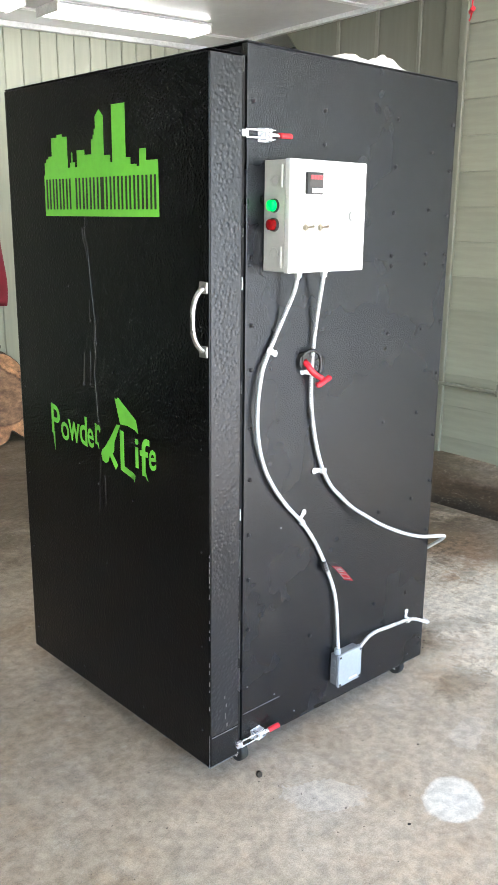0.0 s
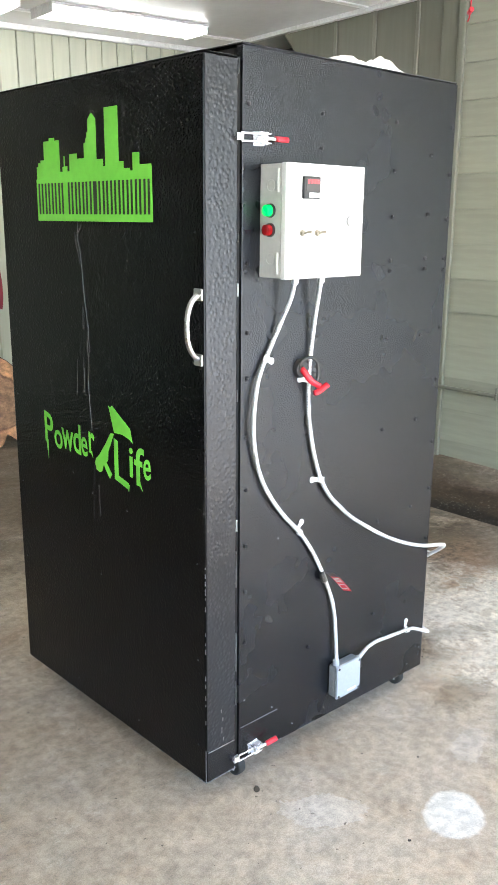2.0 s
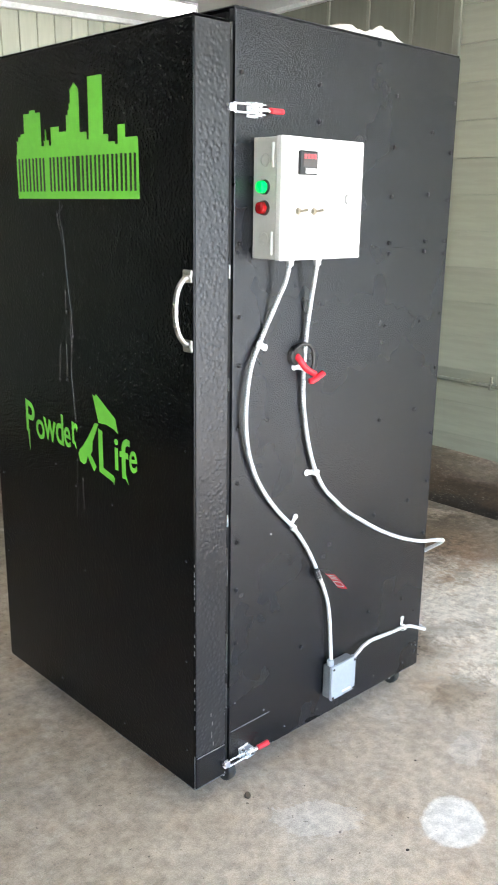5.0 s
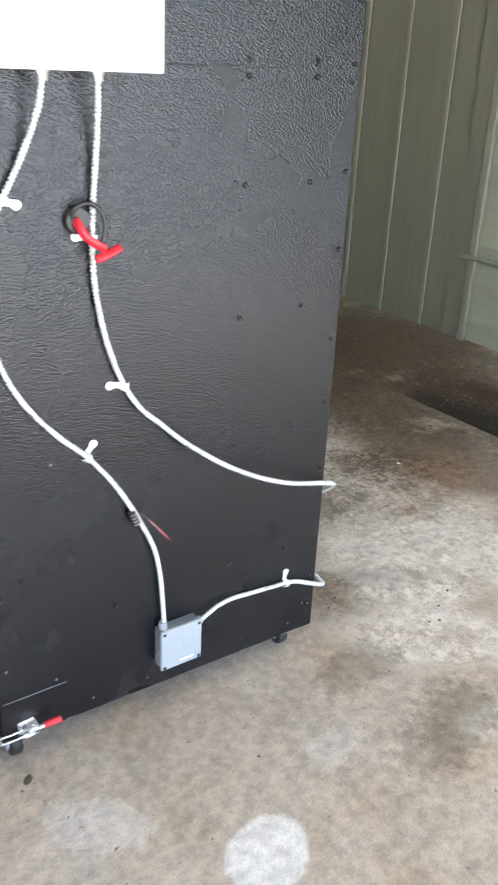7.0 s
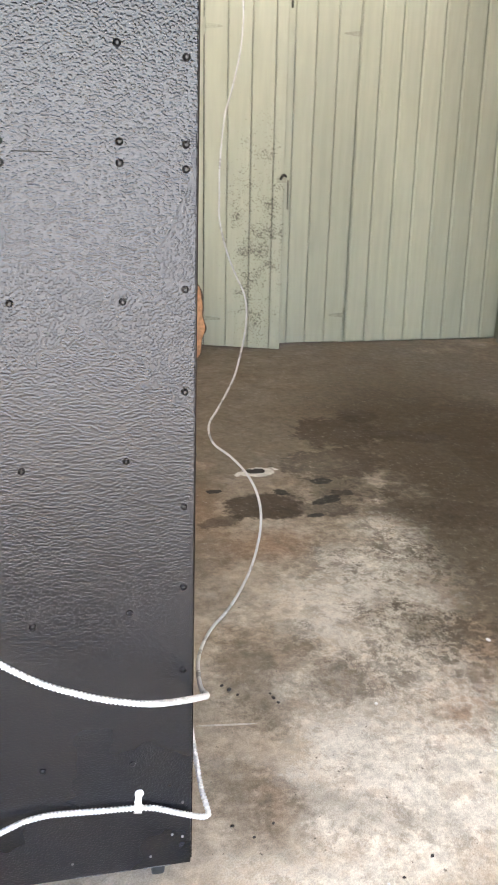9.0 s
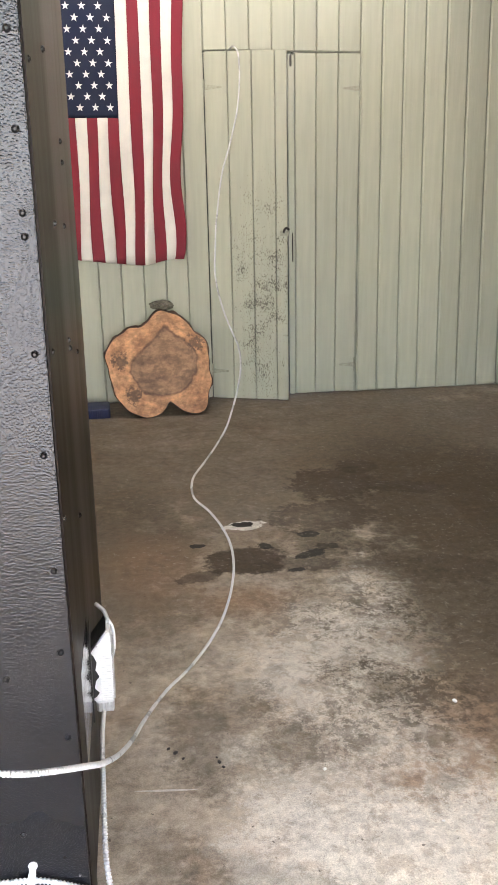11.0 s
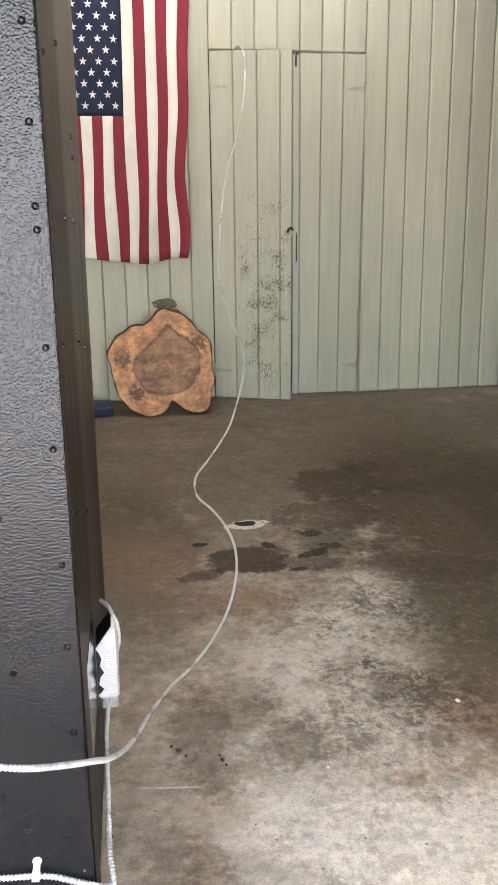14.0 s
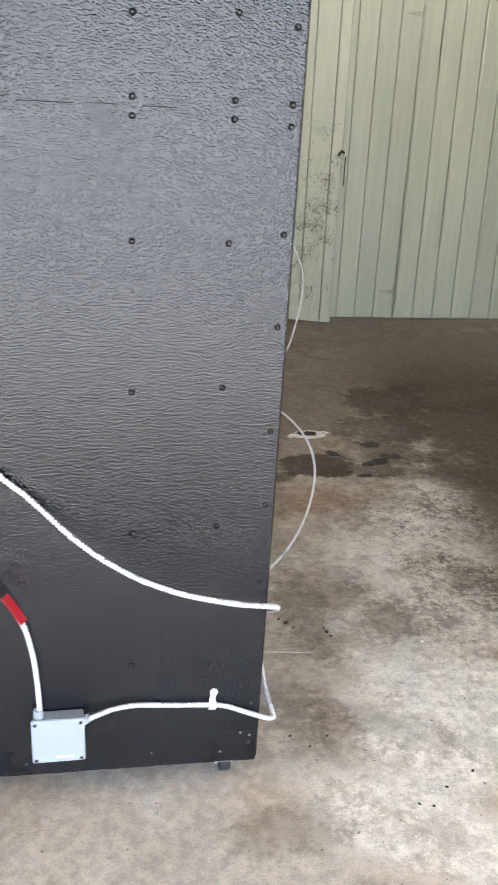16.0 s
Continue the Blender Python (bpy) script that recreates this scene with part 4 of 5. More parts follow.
def toggle_clamp(z, tilt, open_up):
    """A latch clamp: zinc base, wire loop over the door edge, red vinyl grip."""
    m = Matrix.Translation((0.155, 0, z)) @ Matrix.Rotation(radians(tilt), 4, "Y")

    def moved(bm):
        bmesh.ops.transform(bm, matrix=m, verts=bm.verts)
        return bm

    base = moved(boxed(-0.006, 0.030, -0.0022, -0.0002, -0.016, 0.016, bevel=0.0008))
    clamp = part("latch_clamp", base, ZINC, oven, "zinc latch clamp with red vinyl grip")
    for s in (-1, 1):
        part("cheek", moved(boxed(0.000, 0.032, -0.024, -0.0022, s * 0.0105 - 0.0013, s * 0.0105 + 0.0013, bevel=0.0006)), ZINC, clamp)
        part("loop_wire", moved(tube([(0.018, -0.018, s * 0.0085), (-0.018, -0.016, s * 0.0085), (-0.050, -0.012, s * 0.0085)], 0.0024, 0.006, 8)), ZINC, clamp, smooth=True)
        part("pivot", moved(rodded((0.006 + 0.016 * (s > 0), -0.017, -0.014), (0.006 + 0.016 * (s > 0), -0.017, 0.014), 0.0028, sides=10)), ZINC, clamp)
    part("hook_plate", moved(boxed(-0.066, -0.046, -0.014, -0.0026, -0.008, 0.008, bevel=0.0012)), ZINC, clamp)
    part("loop_end", moved(rodded((-0.050, -0.012, -0.0105), (-0.050, -0.012, 0.0105), 0.0026, sides=10)), ZINC, clamp)
    part("lever", moved(tube([(0.012, -0.016, 0), (0.034, -0.021, 0), (0.052, -0.022, 0)], 0.0052, 0.006, 8, 0.0, 0.6)), ZINC, clamp, smooth=True)
    part("grip", moved(tube([(0.046, -0.022, 0), (0.052, -0.022, 0), (0.074, -0.024, 0), (0.086, -0.026, 0)], 0.0075, 0.006, 10, 0.0, 0.75)), RED_GRIP, clamp, "red vinyl grip", True)
    return clamp


toggle_clamp(1.702, 0, 0)
toggle_clamp(0.108, -5, 1)


# ---- control box on the oven's side ----
BX0, BX1, BZ0, BZ1, BY = 0.172, 0.443, 1.386, 1.648, -0.090
panel = thing("control_box", (0.31, 0.0, BZ0), "white steel control box bolted to the oven side", "control box")
part("enclosure", boxed(BX0, BX1 - 0.003, -0.074, -0.0006, BZ0 + 0.002, BZ1 - 0.002, bevel=0.002), BOX_GREY, panel, "grey painted box sides")
lid = part("lid", boxed(BX0 - 0.002, BX1, BY, -0.0745, BZ0, BZ1, bevel=0.003, segments=2), BOX_WHITE, panel, "white enamel lid")
for z0, z1 in ((1.583, 1.634), (1.398, 1.448)):
    part("hinge", rodded((BX0 - 0.005, -0.066, z0), (BX0 - 0.005, -0.066, z1), 0.0034, sides=10), BOX_GREY, panel)
for z in (1.598, 1.432):
    ring = [(BX0 - 0.0004, -0.038 + 0.0128 * math.cos(a), z + 0.0128 * math.sin(a)) for a in (math.pi * k / 10 for k in range(21))]
    part("knockout", tube(ring, 0.0011, 0.004, 6), BOX_GREY, panel, "pressed knockout ring", True)
for z, lens, text in ((1.542, GREEN_LENS, "lit green pilot light"), (1.498, RED_LENS, "dark red pilot light")):
    light = part("pilot_light", rodded((BX0 + 0.001, -0.038, z), (BX0 - 0.006, -0.038, z), 0.0165, 0.0155, 24), BLACK_PLASTIC, panel, text)
    part("lens", rod(rodded((BX0 - 0.006, -0.038, z), (BX0 - 0.017, -0.038, z), 0.0135, 0.0125, 24), (BX0 - 0.017, -0.038, z), (BX0 - 0.0195, -0.038, z), 0.0125, 0.008, 24), lens, light, smooth=False)
pid = part("temperature_controller", boxed(0.221, 0.275, BY - 0.009, BY - 0.0004, 1.569, 1.619, bevel=0.0025, segments=2), BLACK_PLASTIC, panel, "small black digital temperature controller")
part("display", boxed(0.226, 0.272, BY - 0.0105, BY - 0.0092, 1.586, 1.615), DARK_DISPLAY, pid)
for k in range(4):
    part("digit", boxed(0.2295 + 0.0102 * k, 0.2368 + 0.0102 * k, BY - 0.0114, BY - 0.0106, 1.6025, 1.6125), RED_DIGITS, pid, "glowing red digit bar")
part("keypad", boxed(0.236, 0.273, BY - 0.0105, BY - 0.0092, 1.572, 1.583), LABEL_WHITE, pid, "white key strip")
for x in (0.224, 0.275):
    sw = part("toggle_switch", rodded((x, BY, 1.492), (x, BY - 0.007, 1.492), 0.0062, sides=6), BRASS, panel, "brass toggle switch")
    part("bat", rodded((x, BY - 0.007, 1.492), (x + 0.012, BY - 0.020, 1.4955), 0.0022, 0.0034, 8), BRASS, sw)
    part("nut", rodded((x, BY - 0.0005, 1.492), (x, BY - 0.003, 1.492), 0.0085, sides=6), BRASS, sw)
lock = part("cam_lock", rodded((0.392, BY, 1.520), (0.392, BY - 0.004, 1.520), 0.0125, 0.0118, 20), LOCK_GREY, panel, "round cam lock")
part("core", rodded((0.392, BY - 0.0038, 1.520), (0.392, BY - 0.0046, 1.520), 0.0095, sides=18), BOX_WHITE, lock)
part("slot", boxed(0.3905, 0.3935, BY - 0.0054, BY - 0.0045, 1.514, 1.526), BOX_GREY, lock)

# ---- armoured conduits over the oven's side ----
R = 0.0060


def armoured(points, radius=R, pitch=0.0072, sides=10):
    """A flexible metal conduit: the radius swells and shrinks along it like interlocked spiral armour."""
    path = curve_points(points, pitch / 4)
    bm = bmesh.new()
    rings, side = [], None
    for i, p in enumerate(path):
        way = (path[min(i + 1, len(path) - 1)] - path[max(i - 1, 0)]).normalized()
        if side is None:
            side = way.orthogonal().normalized()
        side = (side - way * side.dot(way)).normalized()
        up = way.cross(side)
        away = min(1.0, max(0.0, (p.y - 0.10) / 1.0))
        groove = (0.0, 0.01, 0.32, 0.22)[i % 4]
        r = radius * (1.0 - 0.22 * away) * (1.0 - groove * (1.0 - away))
        rings.append([bm.verts.new(p + r * (math.cos(a) * side + math.sin(a) * up)) for a in (2 * math.pi * k / sides for k in range(sides))])
    for a, b in zip(rings[:-1], rings[1:]):
        for k in range(sides):
            bm.faces.new((a[k], a[(k + 1) % sides], b[(k + 1) % sides], b[k]))
    bm.faces.new(list(reversed(rings[0])))
    bm.faces.new(rings[-1])
    return bm


def conduit(label, points, group="oven conduits"):
    return solo("conduit", armoured(points), CONDUIT, label, "conduit", smooth=True, group=group)


def fitting(x, z):
    f = thing("conduit_fitting", (x, -0.040, z), "short metal conduit fitting under the control box", "conduit fitting", "conduit fittings")
    part("collar", rodded((x, -0.040, z + 0.0), (x, -0.040, z - 0.016), 0.0090, sides=12, bevel=0.001), GALV, f)
    part("nut", rodded((x, -0.040, z + 0.0015), (x, -0.040, z - 0.005), 0.0110, sides=6), GALV, f)


fitting(0.256, BZ0), fitting(0.350, BZ0)
conduit("ribbed metal conduit from control box to junction box", [(0.256, -0.040, 1.376), (0.252, -0.032, 1.335), (0.238, -0.018, 1.285), (0.217, -0.011, 1.237), (0.191, -0.010, 1.191), (0.165, -0.013, 1.146), (0.151, -0.016, 1.096), (0.145, -0.017, 1.044), (0.148, -0.015, 0.988),
        (0.162, -0.012, 0.929), (0.185, -0.011, 0.871), (0.218, -0.013, 0.817), (0.265, -0.012, 0.761), (0.322, -0.010, 0.705), (0.372, -0.010, 0.642), (0.415, -0.010, 0.572), (0.445, -0.010, 0.513), (0.463, -0.010, 0.473), (0.475, -0.011, 0.435), (0.485, -0.012, 0.375), (0.490, -0.014, 0.305), (0.492, -0.018, 0.250)])
ACROSS_OVEN = [(0.350, -0.040, 1.376), (0.354, -0.030, 1.337), (0.356, -0.020, 1.292), (0.355, -0.014, 1.246), (0.352, -0.011, 1.199), (0.349, -0.010, 1.152), (0.347, -0.010, 1.103), (0.348, -0.010, 1.053), (0.354, -0.010, 1.002), (0.365, -0.010, 0.949), (0.381, -0.010, 0.894), (0.404, -0.011, 0.838),
               (0.438, -0.013, 0.784), (0.482, -0.014, 0.742), (0.521, -0.024, 0.705), (0.562, -0.047, 0.673), (0.616, -0.070, 0.637), (0.684, -0.093, 0.604), (0.755, -0.108, 0.580), (0.811, -0.124, 0.573), (0.846, -0.123, 0.564), (0.879, -0.102, 0.544), (0.922, -0.061, 0.512), (0.960, -0.010, 0.474)]
OVER_FLOOR = [(0.982, 0.055, 0.425), (1.008, 0.256, 0.284), (1.039, 0.467, 0.160), (1.070, 0.646, 0.078), (1.110, 0.788, 0.030), (1.154, 0.883, 0.013), (1.202, 0.952, 0.008), (1.252, 1.029, 0.008), (1.301, 1.117, 0.010), (1.349, 1.210, 0.022), (1.383, 1.281, 0.050), (1.407, 1.340, 0.088),
              (1.424, 1.414, 0.125), (1.427, 1.506, 0.160), (1.408, 1.596, 0.193), (1.374, 1.708, 0.212), (1.330, 1.844, 0.219), (1.342, 2.003, 0.234), (1.409, 2.166, 0.246), (1.480, 2.323, 0.266), (1.546, 2.464, 0.302), (1.593, 2.575, 0.362), (1.633, 2.670, 0.432), (1.662, 2.760, 0.510), (1.668, 2.848, 0.591), (1.642, 2.931, 0.670),
              (1.616, 3.010, 0.753), (1.599, 3.083, 0.842), (1.594, 3.162, 0.935), (1.609, 3.247, 1.030), (1.625, 3.339, 1.127), (1.648, 3.431, 1.226), (1.673, 3.519, 1.328), (1.703, 3.597, 1.431), (1.744, 3.660, 1.533), (1.780, 3.711, 1.638), (1.809, 3.752, 1.744), (1.826, 3.787, 1.851), (1.836, 3.825, 1.958), (1.834, 3.870, 2.045),
              (1.826, 3.930, 2.080), (1.818, 4.000, 2.088), (1.812, 4.078, 2.080)]
conduit("ribbed metal conduit running off the oven and up to the wall", ACROSS_OVEN + OVER_FLOOR)
conduit("ribbed metal conduit from junction box round to the rear", [(0.574, -0.022, 0.228), (0.590, -0.022, 0.235), (0.614, -0.019, 0.243), (0.640, -0.015, 0.249), (0.680, -0.012, 0.252), (0.727, -0.010, 0.247), (0.785, -0.010, 0.242), (0.841, -0.010, 0.238), (0.875, -0.010, 0.231), (0.906, -0.010, 0.217), (0.938, -0.008, 0.201), (0.966, -0.004, 0.187),
        (0.979, 0.004, 0.182), (0.980, 0.016, 0.184), (0.974, 0.070, 0.203), (0.973, 0.200, 0.249), (0.973, 0.330, 0.277), (0.979, 0.425, 0.294)])


def clip(x, z, turn):
    """One-hole strap: arch over the conduit and a tab screwed to the sheet."""
    m = Matrix.Translation((x, -0.010, z)) @ Matrix.Rotation(radians(turn), 4, "Y")
    arch = bmesh.new()
    ring = []
    for k in range(9):
        a = math.pi * k / 8
        ring.append([(math.cos(a) * r, -math.sin(a) * r, s) for r in (0.0072, 0.0090) for s in (-0.007, 0.007)])
    vs = [[arch.verts.new(p) for p in q] for q in ring]
    for a, b in zip(vs[:-1], vs[1:]):
        for i, j in ((0, 1), (1, 3), (3, 2), (2, 0)):
            arch.faces.new((a[i], a[j], b[j], b[i]))
    box(arch, -0.0092, -0.0070, -0.001, 0.0085, -0.007, 0.007)
    box(arch, -0.029, -0.0072, 0.0068, 0.0092, -0.0062, 0.0062, bevel=0.0009)
    rod(arch, (-0.028, 0.0066, 0), (-0.028, 0.0096, 0), 0.0088, 0.0080, 14)
    bmesh.ops.transform(arch, matrix=m, verts=arch.verts)
    c = thing("conduit_clip", (x, 0.0, z), "bright metal strap holding the conduit to the oven", "conduit clip", "conduit clips")
    part("strap", arch, CLIP_WHITE, c)
    head = rodded((-0.027, 0.0072, 0), (-0.027, 0.0040, 0), 0.0048, 0.0034, 10)
    bmesh.ops.transform(head, matrix=m, verts=head.verts)
    part("screw", head, CLIP_WHITE, c)


clip(0.190, 1.190, 200), clip(0.3475, 1.118, 8), clip(0.406, 0.835, 5), clip(0.323, 0.703, 128), clip(0.842, 0.2365, 98)

# ---- junction box ----
jbox = thing("junction_box", (0.527, 0.0, 0.142), "grey plastic junction box screwed to the oven", "junction box")
part("base", boxed(0.476, 0.578, -0.028, -0.0006, 0.144, 0.246, bevel=0.006, segments=2), JBOX_SIDE, jbox)
part("lid", boxed(0.474, 0.580, -0.038, -0.0285, 0.142, 0.248, bevel=0.005, segments=3), JBOX_FACE, jbox, "light grey lid")
for x in (0.482, 0.572):
    for z in (0.150, 0.240):
        part("lid_screw", rodded((x, -0.0375, z), (x, -0.0395, z), 0.0042, 0.0036, 10), DARK_IRON, jbox)
part("label_strip", boxed(0.522, 0.558, -0.0388, -0.0379, 0.154, 0.160), LABEL_WHITE, jbox, "raised white maker's strip")
for z in (0.170, 0.195, 0.220):
    part("knockout", rodded((0.4765, -0.015, z), (0.4745, -0.015, z), 0.0085, 0.0075, 16), JBOX_SIDE, jbox)
part("gland", rodded((0.489, -0.018, 0.244), (0.488, -0.017, 0.262), 0.0100, 0.0095, 12, 0.001), JBOX_FACE, jbox)
part("gland", rodded((0.570, -0.020, 0.226), (0.588, -0.023, 0.238), 0.0098, 0.0090, 12, 0.001), JBOX_FACE, jbox)

# ---- hang tag round the conduit ----
tag = thing("hang_tag", (0.425, -0.016, 0.535), "black and red paper hang tag tied to the conduit", "tag")
part("band", tube([(0.414, -0.015, 0.560), (0.427, -0.017, 0.528)], 0.0082, 0.004, 10), BLACK_PLASTIC, tag, "black band with pale bars", True)
for k in range(4):
    part("bar", tube([(0.416 + 0.003 * k, -0.0152 - 0.0005 * k, 0.556 - 0.0075 * k), (0.4165 + 0.003 * k, -0.0153 - 0.0005 * k, 0.5545 - 0.0075 * k)], 0.0086, 0.001, 8), LABEL_WHITE, tag)


def tag_at(u, v, w):
    """The tag hangs edge-on to the oven side: u along it and down, v out from the sheet, w through the card."""
    return (0.431 + 0.72 * u + 0.18 * v + 0.78 * w, -0.014 - 0.42 * u + 0.935 * v + 0.05 * w, 0.556 - 0.72 * u - 0.30 * v - 3.0 * u * u + 0.62 * w)


def tag_sheet(u0, u1, v0, v1, lift, material, name, label=""):
    bm = bmesh.new()
    cols = [[bm.verts.new(tag_at(u0 + (u1 - u0) * i / 6, v, lift + d)) for v, d in ((v0, 0), (v1, 0), (v1, 0.0005), (v0, 0.0005))] for i in range(7)]
    for a, b in zip(cols[:-1], cols[1:]):
        for k in range(4):
            bm.faces.new((a[k], a[(k + 1) % 4], b[(k + 1) % 4], b[k]))
    bm.faces.new(cols[0]), bm.faces.new(list(reversed(cols[-1])))
    return part(name, bm, material, tag, label)


tag_sheet(0.0, 0.018, -0.042, 0.0, 0.0, BLACK_PLASTIC, "card")
tag_sheet(0.018, 0.066, -0.042, 0.0, 0.0, RED_GRIP, "card", "red card")
for k in range(3):
    tag_sheet(0.022 + 0.006 * k, 0.025 + 0.006 * k, -0.036, -0.006, -0.0008, LABEL_WHITE, "bar")
for u0, u1, v0, v1 in ((0.044, 0.060, -0.006, -0.0035), (0.044, 0.060, -0.0375, -0.035), (0.044, 0.0465, -0.0375, -0.0035), (0.0575, 0.060, -0.0375, -0.0035)):
    tag_sheet(u0, u1, v0, v1, -0.0008, LABEL_WHITE, "bar")

# ---- red lever with a black cord loop, hung behind the conduit ----
pull = thing("vent_lever", (0.335, 0.0, 1.10), "red plastic lever on a black cord loop", "lever")
part("bush", rodded((0.322, 0.0, 1.150), (0.322, -0.012, 1.150), 0.026, 0.022, 20, 0.002), BLACK_PLASTIC, pull, "black bush in the oven side")
part("cord_loop", tube([(0.312, -0.008, 1.140), (0.312, -0.014, 1.168), (0.335, -0.022, 1.180), (0.358, -0.026, 1.165), (0.364, -0.026, 1.135), (0.358, -0.026, 1.112)], 0.0042, 0.005, 8), BLACK_PLASTIC, pull, "", True)
part("arm", tube([(0.316, -0.012, 1.152), (0.319, -0.024, 1.140), (0.330, -0.032, 1.122), (0.348, -0.036, 1.110), (0.362, -0.038, 1.103)], 0.0080, 0.005, 10, 0.0, 0.6), RED_GRIP, pull, "red lever arm", True)
part("paddle", tube([(0.340, -0.036, 1.088), (0.352, -0.038, 1.090), (0.370, -0.040, 1.098), (0.386, -0.041, 1.106), (0.390, -0.041, 1.107)], 0.0082, 0.005, 10, 0.0, 0.6), RED_GRIP, pull, "red lever paddle", True)

# ---- metal element cover low on the oven's rear ----
cover = thing("element_cover", (0.98, 0.45, 0.288), "bright ribbed metal cover box on the oven rear", "electric cover")
CY0, CY1, CZ0, CZ1 = 0.400, 0.474, 0.319, 0.501
part("back_plate", boxed(0.948, 0.958, 0.364, 0.547, 0.289, 0.514, bevel=0.002), BLACK_PLASTIC, cover, "black backing plate")
# Added reflector: gives the rear panel its glow beside the cover.
part("black_facing", prism([(0.9465, 0.125), (0.9487, 0.124), (0.9560, 0.362), (0.9465, 0.362)], 0.22, lambda u, v, w: (u, v, 0.34 + w)), MIRROR_BLACK, cover, "added glossy black plate that mirrors the cover")
shell_side = [(0.958, CZ0), (0.998, CZ0), (1.002, CZ0 + 0.010), (1.002, CZ1 - 0.020), (0.998, CZ1 - 0.004), (0.992, CZ1), (0.958, CZ1 - 0.050)]
shell = prism(shell_side, CY1 - CY0, lambda u, v, w: (u, CY0 + w, v))
bmesh.ops.bevel(shell, geom=list(shell.edges), offset=0.003, segments=2, affect="EDGES")
part("shell", shell, BRIGHT_ALU, cover, "bright metal shell")
for k in range(25):
    z = CZ0 + 0.004 + 0.0061 * k
    part("rib", boxed(1.0012, 1.0060, CY0 + 0.002, CY1, z, z + 0.0036, bevel=0.0011), GALV, cover)
for k in range(21):
    z = CZ0 + 0.004 + 0.0061 * k
    part("rib", boxed(0.976, 1.0005, CY0 - 0.0016, CY0 + 0.001, z, z + 0.0036, bevel=0.0006), BRIGHT_ALU, cover)
teeth = [(0.954, 0.329), (0.965, 0.337), (0.971, 0.346), (0.961, 0.358), (0.965, 0.377), (0.973, 0.388), (0.965, 0.405), (0.969, 0.424), (0.963, 0.440), (0.954, 0.453)]
part("ragged_edge", prism(teeth, 0.0012, lambda u, v, w: (u, CY0 - 0.0022 - w, v)), BLACK_PLASTIC, cover, "black ragged edge beside the shell")
# Added slab that blackens the shell's sloping top.
part("black_facing", prism([(0.9575, CZ1 - 0.052), (0.9930, CZ1 + 0.0006), (0.9930, CZ1 + 0.0028), (0.9575, CZ1 - 0.047)], CY1 - CY0 + 0.002, lambda u, v, w: (u, CY0 - 0.001 + w, v)), BLACK_PLASTIC, cover, "black slab added over the sloping top")
part("end_cap", boxed(0.962, 1.002, CY0 + 0.004, CY1, 0.288, CZ0 - 0.0015, bevel=0.004), GALV, cover, "grey ribbed end cap")
for k in range(5):
    x = 0.966 + 0.0074 * k
    part("cap_rib", boxed(x, x + 0.0036, CY0 + 0.0015, CY0 + 0.0045, 0.291, CZ0 - 0.004, bevel=0.0008), GALV, cover)
part("lead", armoured([(0.995, 0.44, CZ1 - 0.010), (0.997, 0.45, CZ1 - 0.002), (0.990, 0.48, CZ1 + 0.004), (0.972, 0.52, CZ1 + 0.002)], 0.0055), CONDUIT, cover, "short ribbed lead", True)
part("lead", tube([(0.997, 0.45, CZ1 + 0.004), (1.008, 0.445, CZ1 - 0.020), (1.010, 0.44, CZ1 - 0.062), (1.003, 0.435, CZ1 - 0.094)], 0.0034, 0.006, 8), CONDUIT, cover, "", True)


# ---- cloth left on top ----
def crumpled(x0, x1, y0, y1, base):
    nx, ny = 46, 18
    bm = bmesh.new()
    top, low = [], []
    for i in range(nx + 1):
        for j in range(ny + 1):
            u, v = i / nx, j / ny
            x, y = x0 + (x1 - x0) * u, y0 + (y1 - y0) * v
            edge = min(u, 1 - u, v, 1 - v)
            hump = 0.012 + 0.022 * math.exp(-((u - 0.72) / 0.16) ** 2) + 0.010 * math.exp(-((u - 0.25) / 0.2) ** 2)
            z = base + min(1.0, edge * 9) * hump * (0.75 + 0.9 * abs(noise.noise((x * 18, y * 18, 1.0)))) + 0.004
            wob = 0.02 * noise.noise((x * 9, y * 9, 5.0))
            top.append(bm.verts.new((x + wob, y + wob * 0.6, z)))
            low.append(bm.verts.new((x + wob, y + wob * 0.6, base + 0.001)))
    at = lambda i, j: i * (ny + 1) + j
    for i in range(nx):
        for j in range(ny):
            q = (at(i, j), at(i + 1, j), at(i + 1, j + 1), at(i, j + 1))
            bm.faces.new([top[k] for k in q]), bm.faces.new([low[k] for k in reversed(q)])
    rim = [at(i, 0) for i in range(nx + 1)] + [at(nx, j) for j in range(1, ny + 1)] + [at(i, ny) for i in range(nx - 1, -1, -1)] + [at(0, j) for j in range(ny - 1, 0, -1)]
    for a, b in zip(rim, rim[1:] + rim[:1]):
        bm.faces.new((top[a], low[a], low[b], top[b]))
    return bm


solo("rag", crumpled(0.45, 0.750, 0.02, 0.24, TOP_Z + 0.0055), CLOTH, "crumpled white cloth lying on the oven top", "cloth", smooth=True)


# ---- flag on the back wall ----
FX0, FX1, FZ0, FZ1 = 0.720, 1.555, 0.895, 2.436


def flag_y(x, z):
    drop = (FZ1 - z) / (FZ1 - FZ0)
    wave = 0.5 + 0.5 * math.sin(19 * x + 1.4 * drop + 0.7 * math.sin(3 * z))
    edge = math.exp(-(((x - 1.545) / 0.07) ** 2)) + 0.5 * math.exp(-(((x - 1.30) / 0.06) ** 2))
    return BACK_Y - 0.012 - 0.085 * drop ** 0.8 * edge - (0.008 + 0.050 * drop) * wave - 0.012 * drop * (0.5 + 0.5 * math.sin(47 * x + 2))


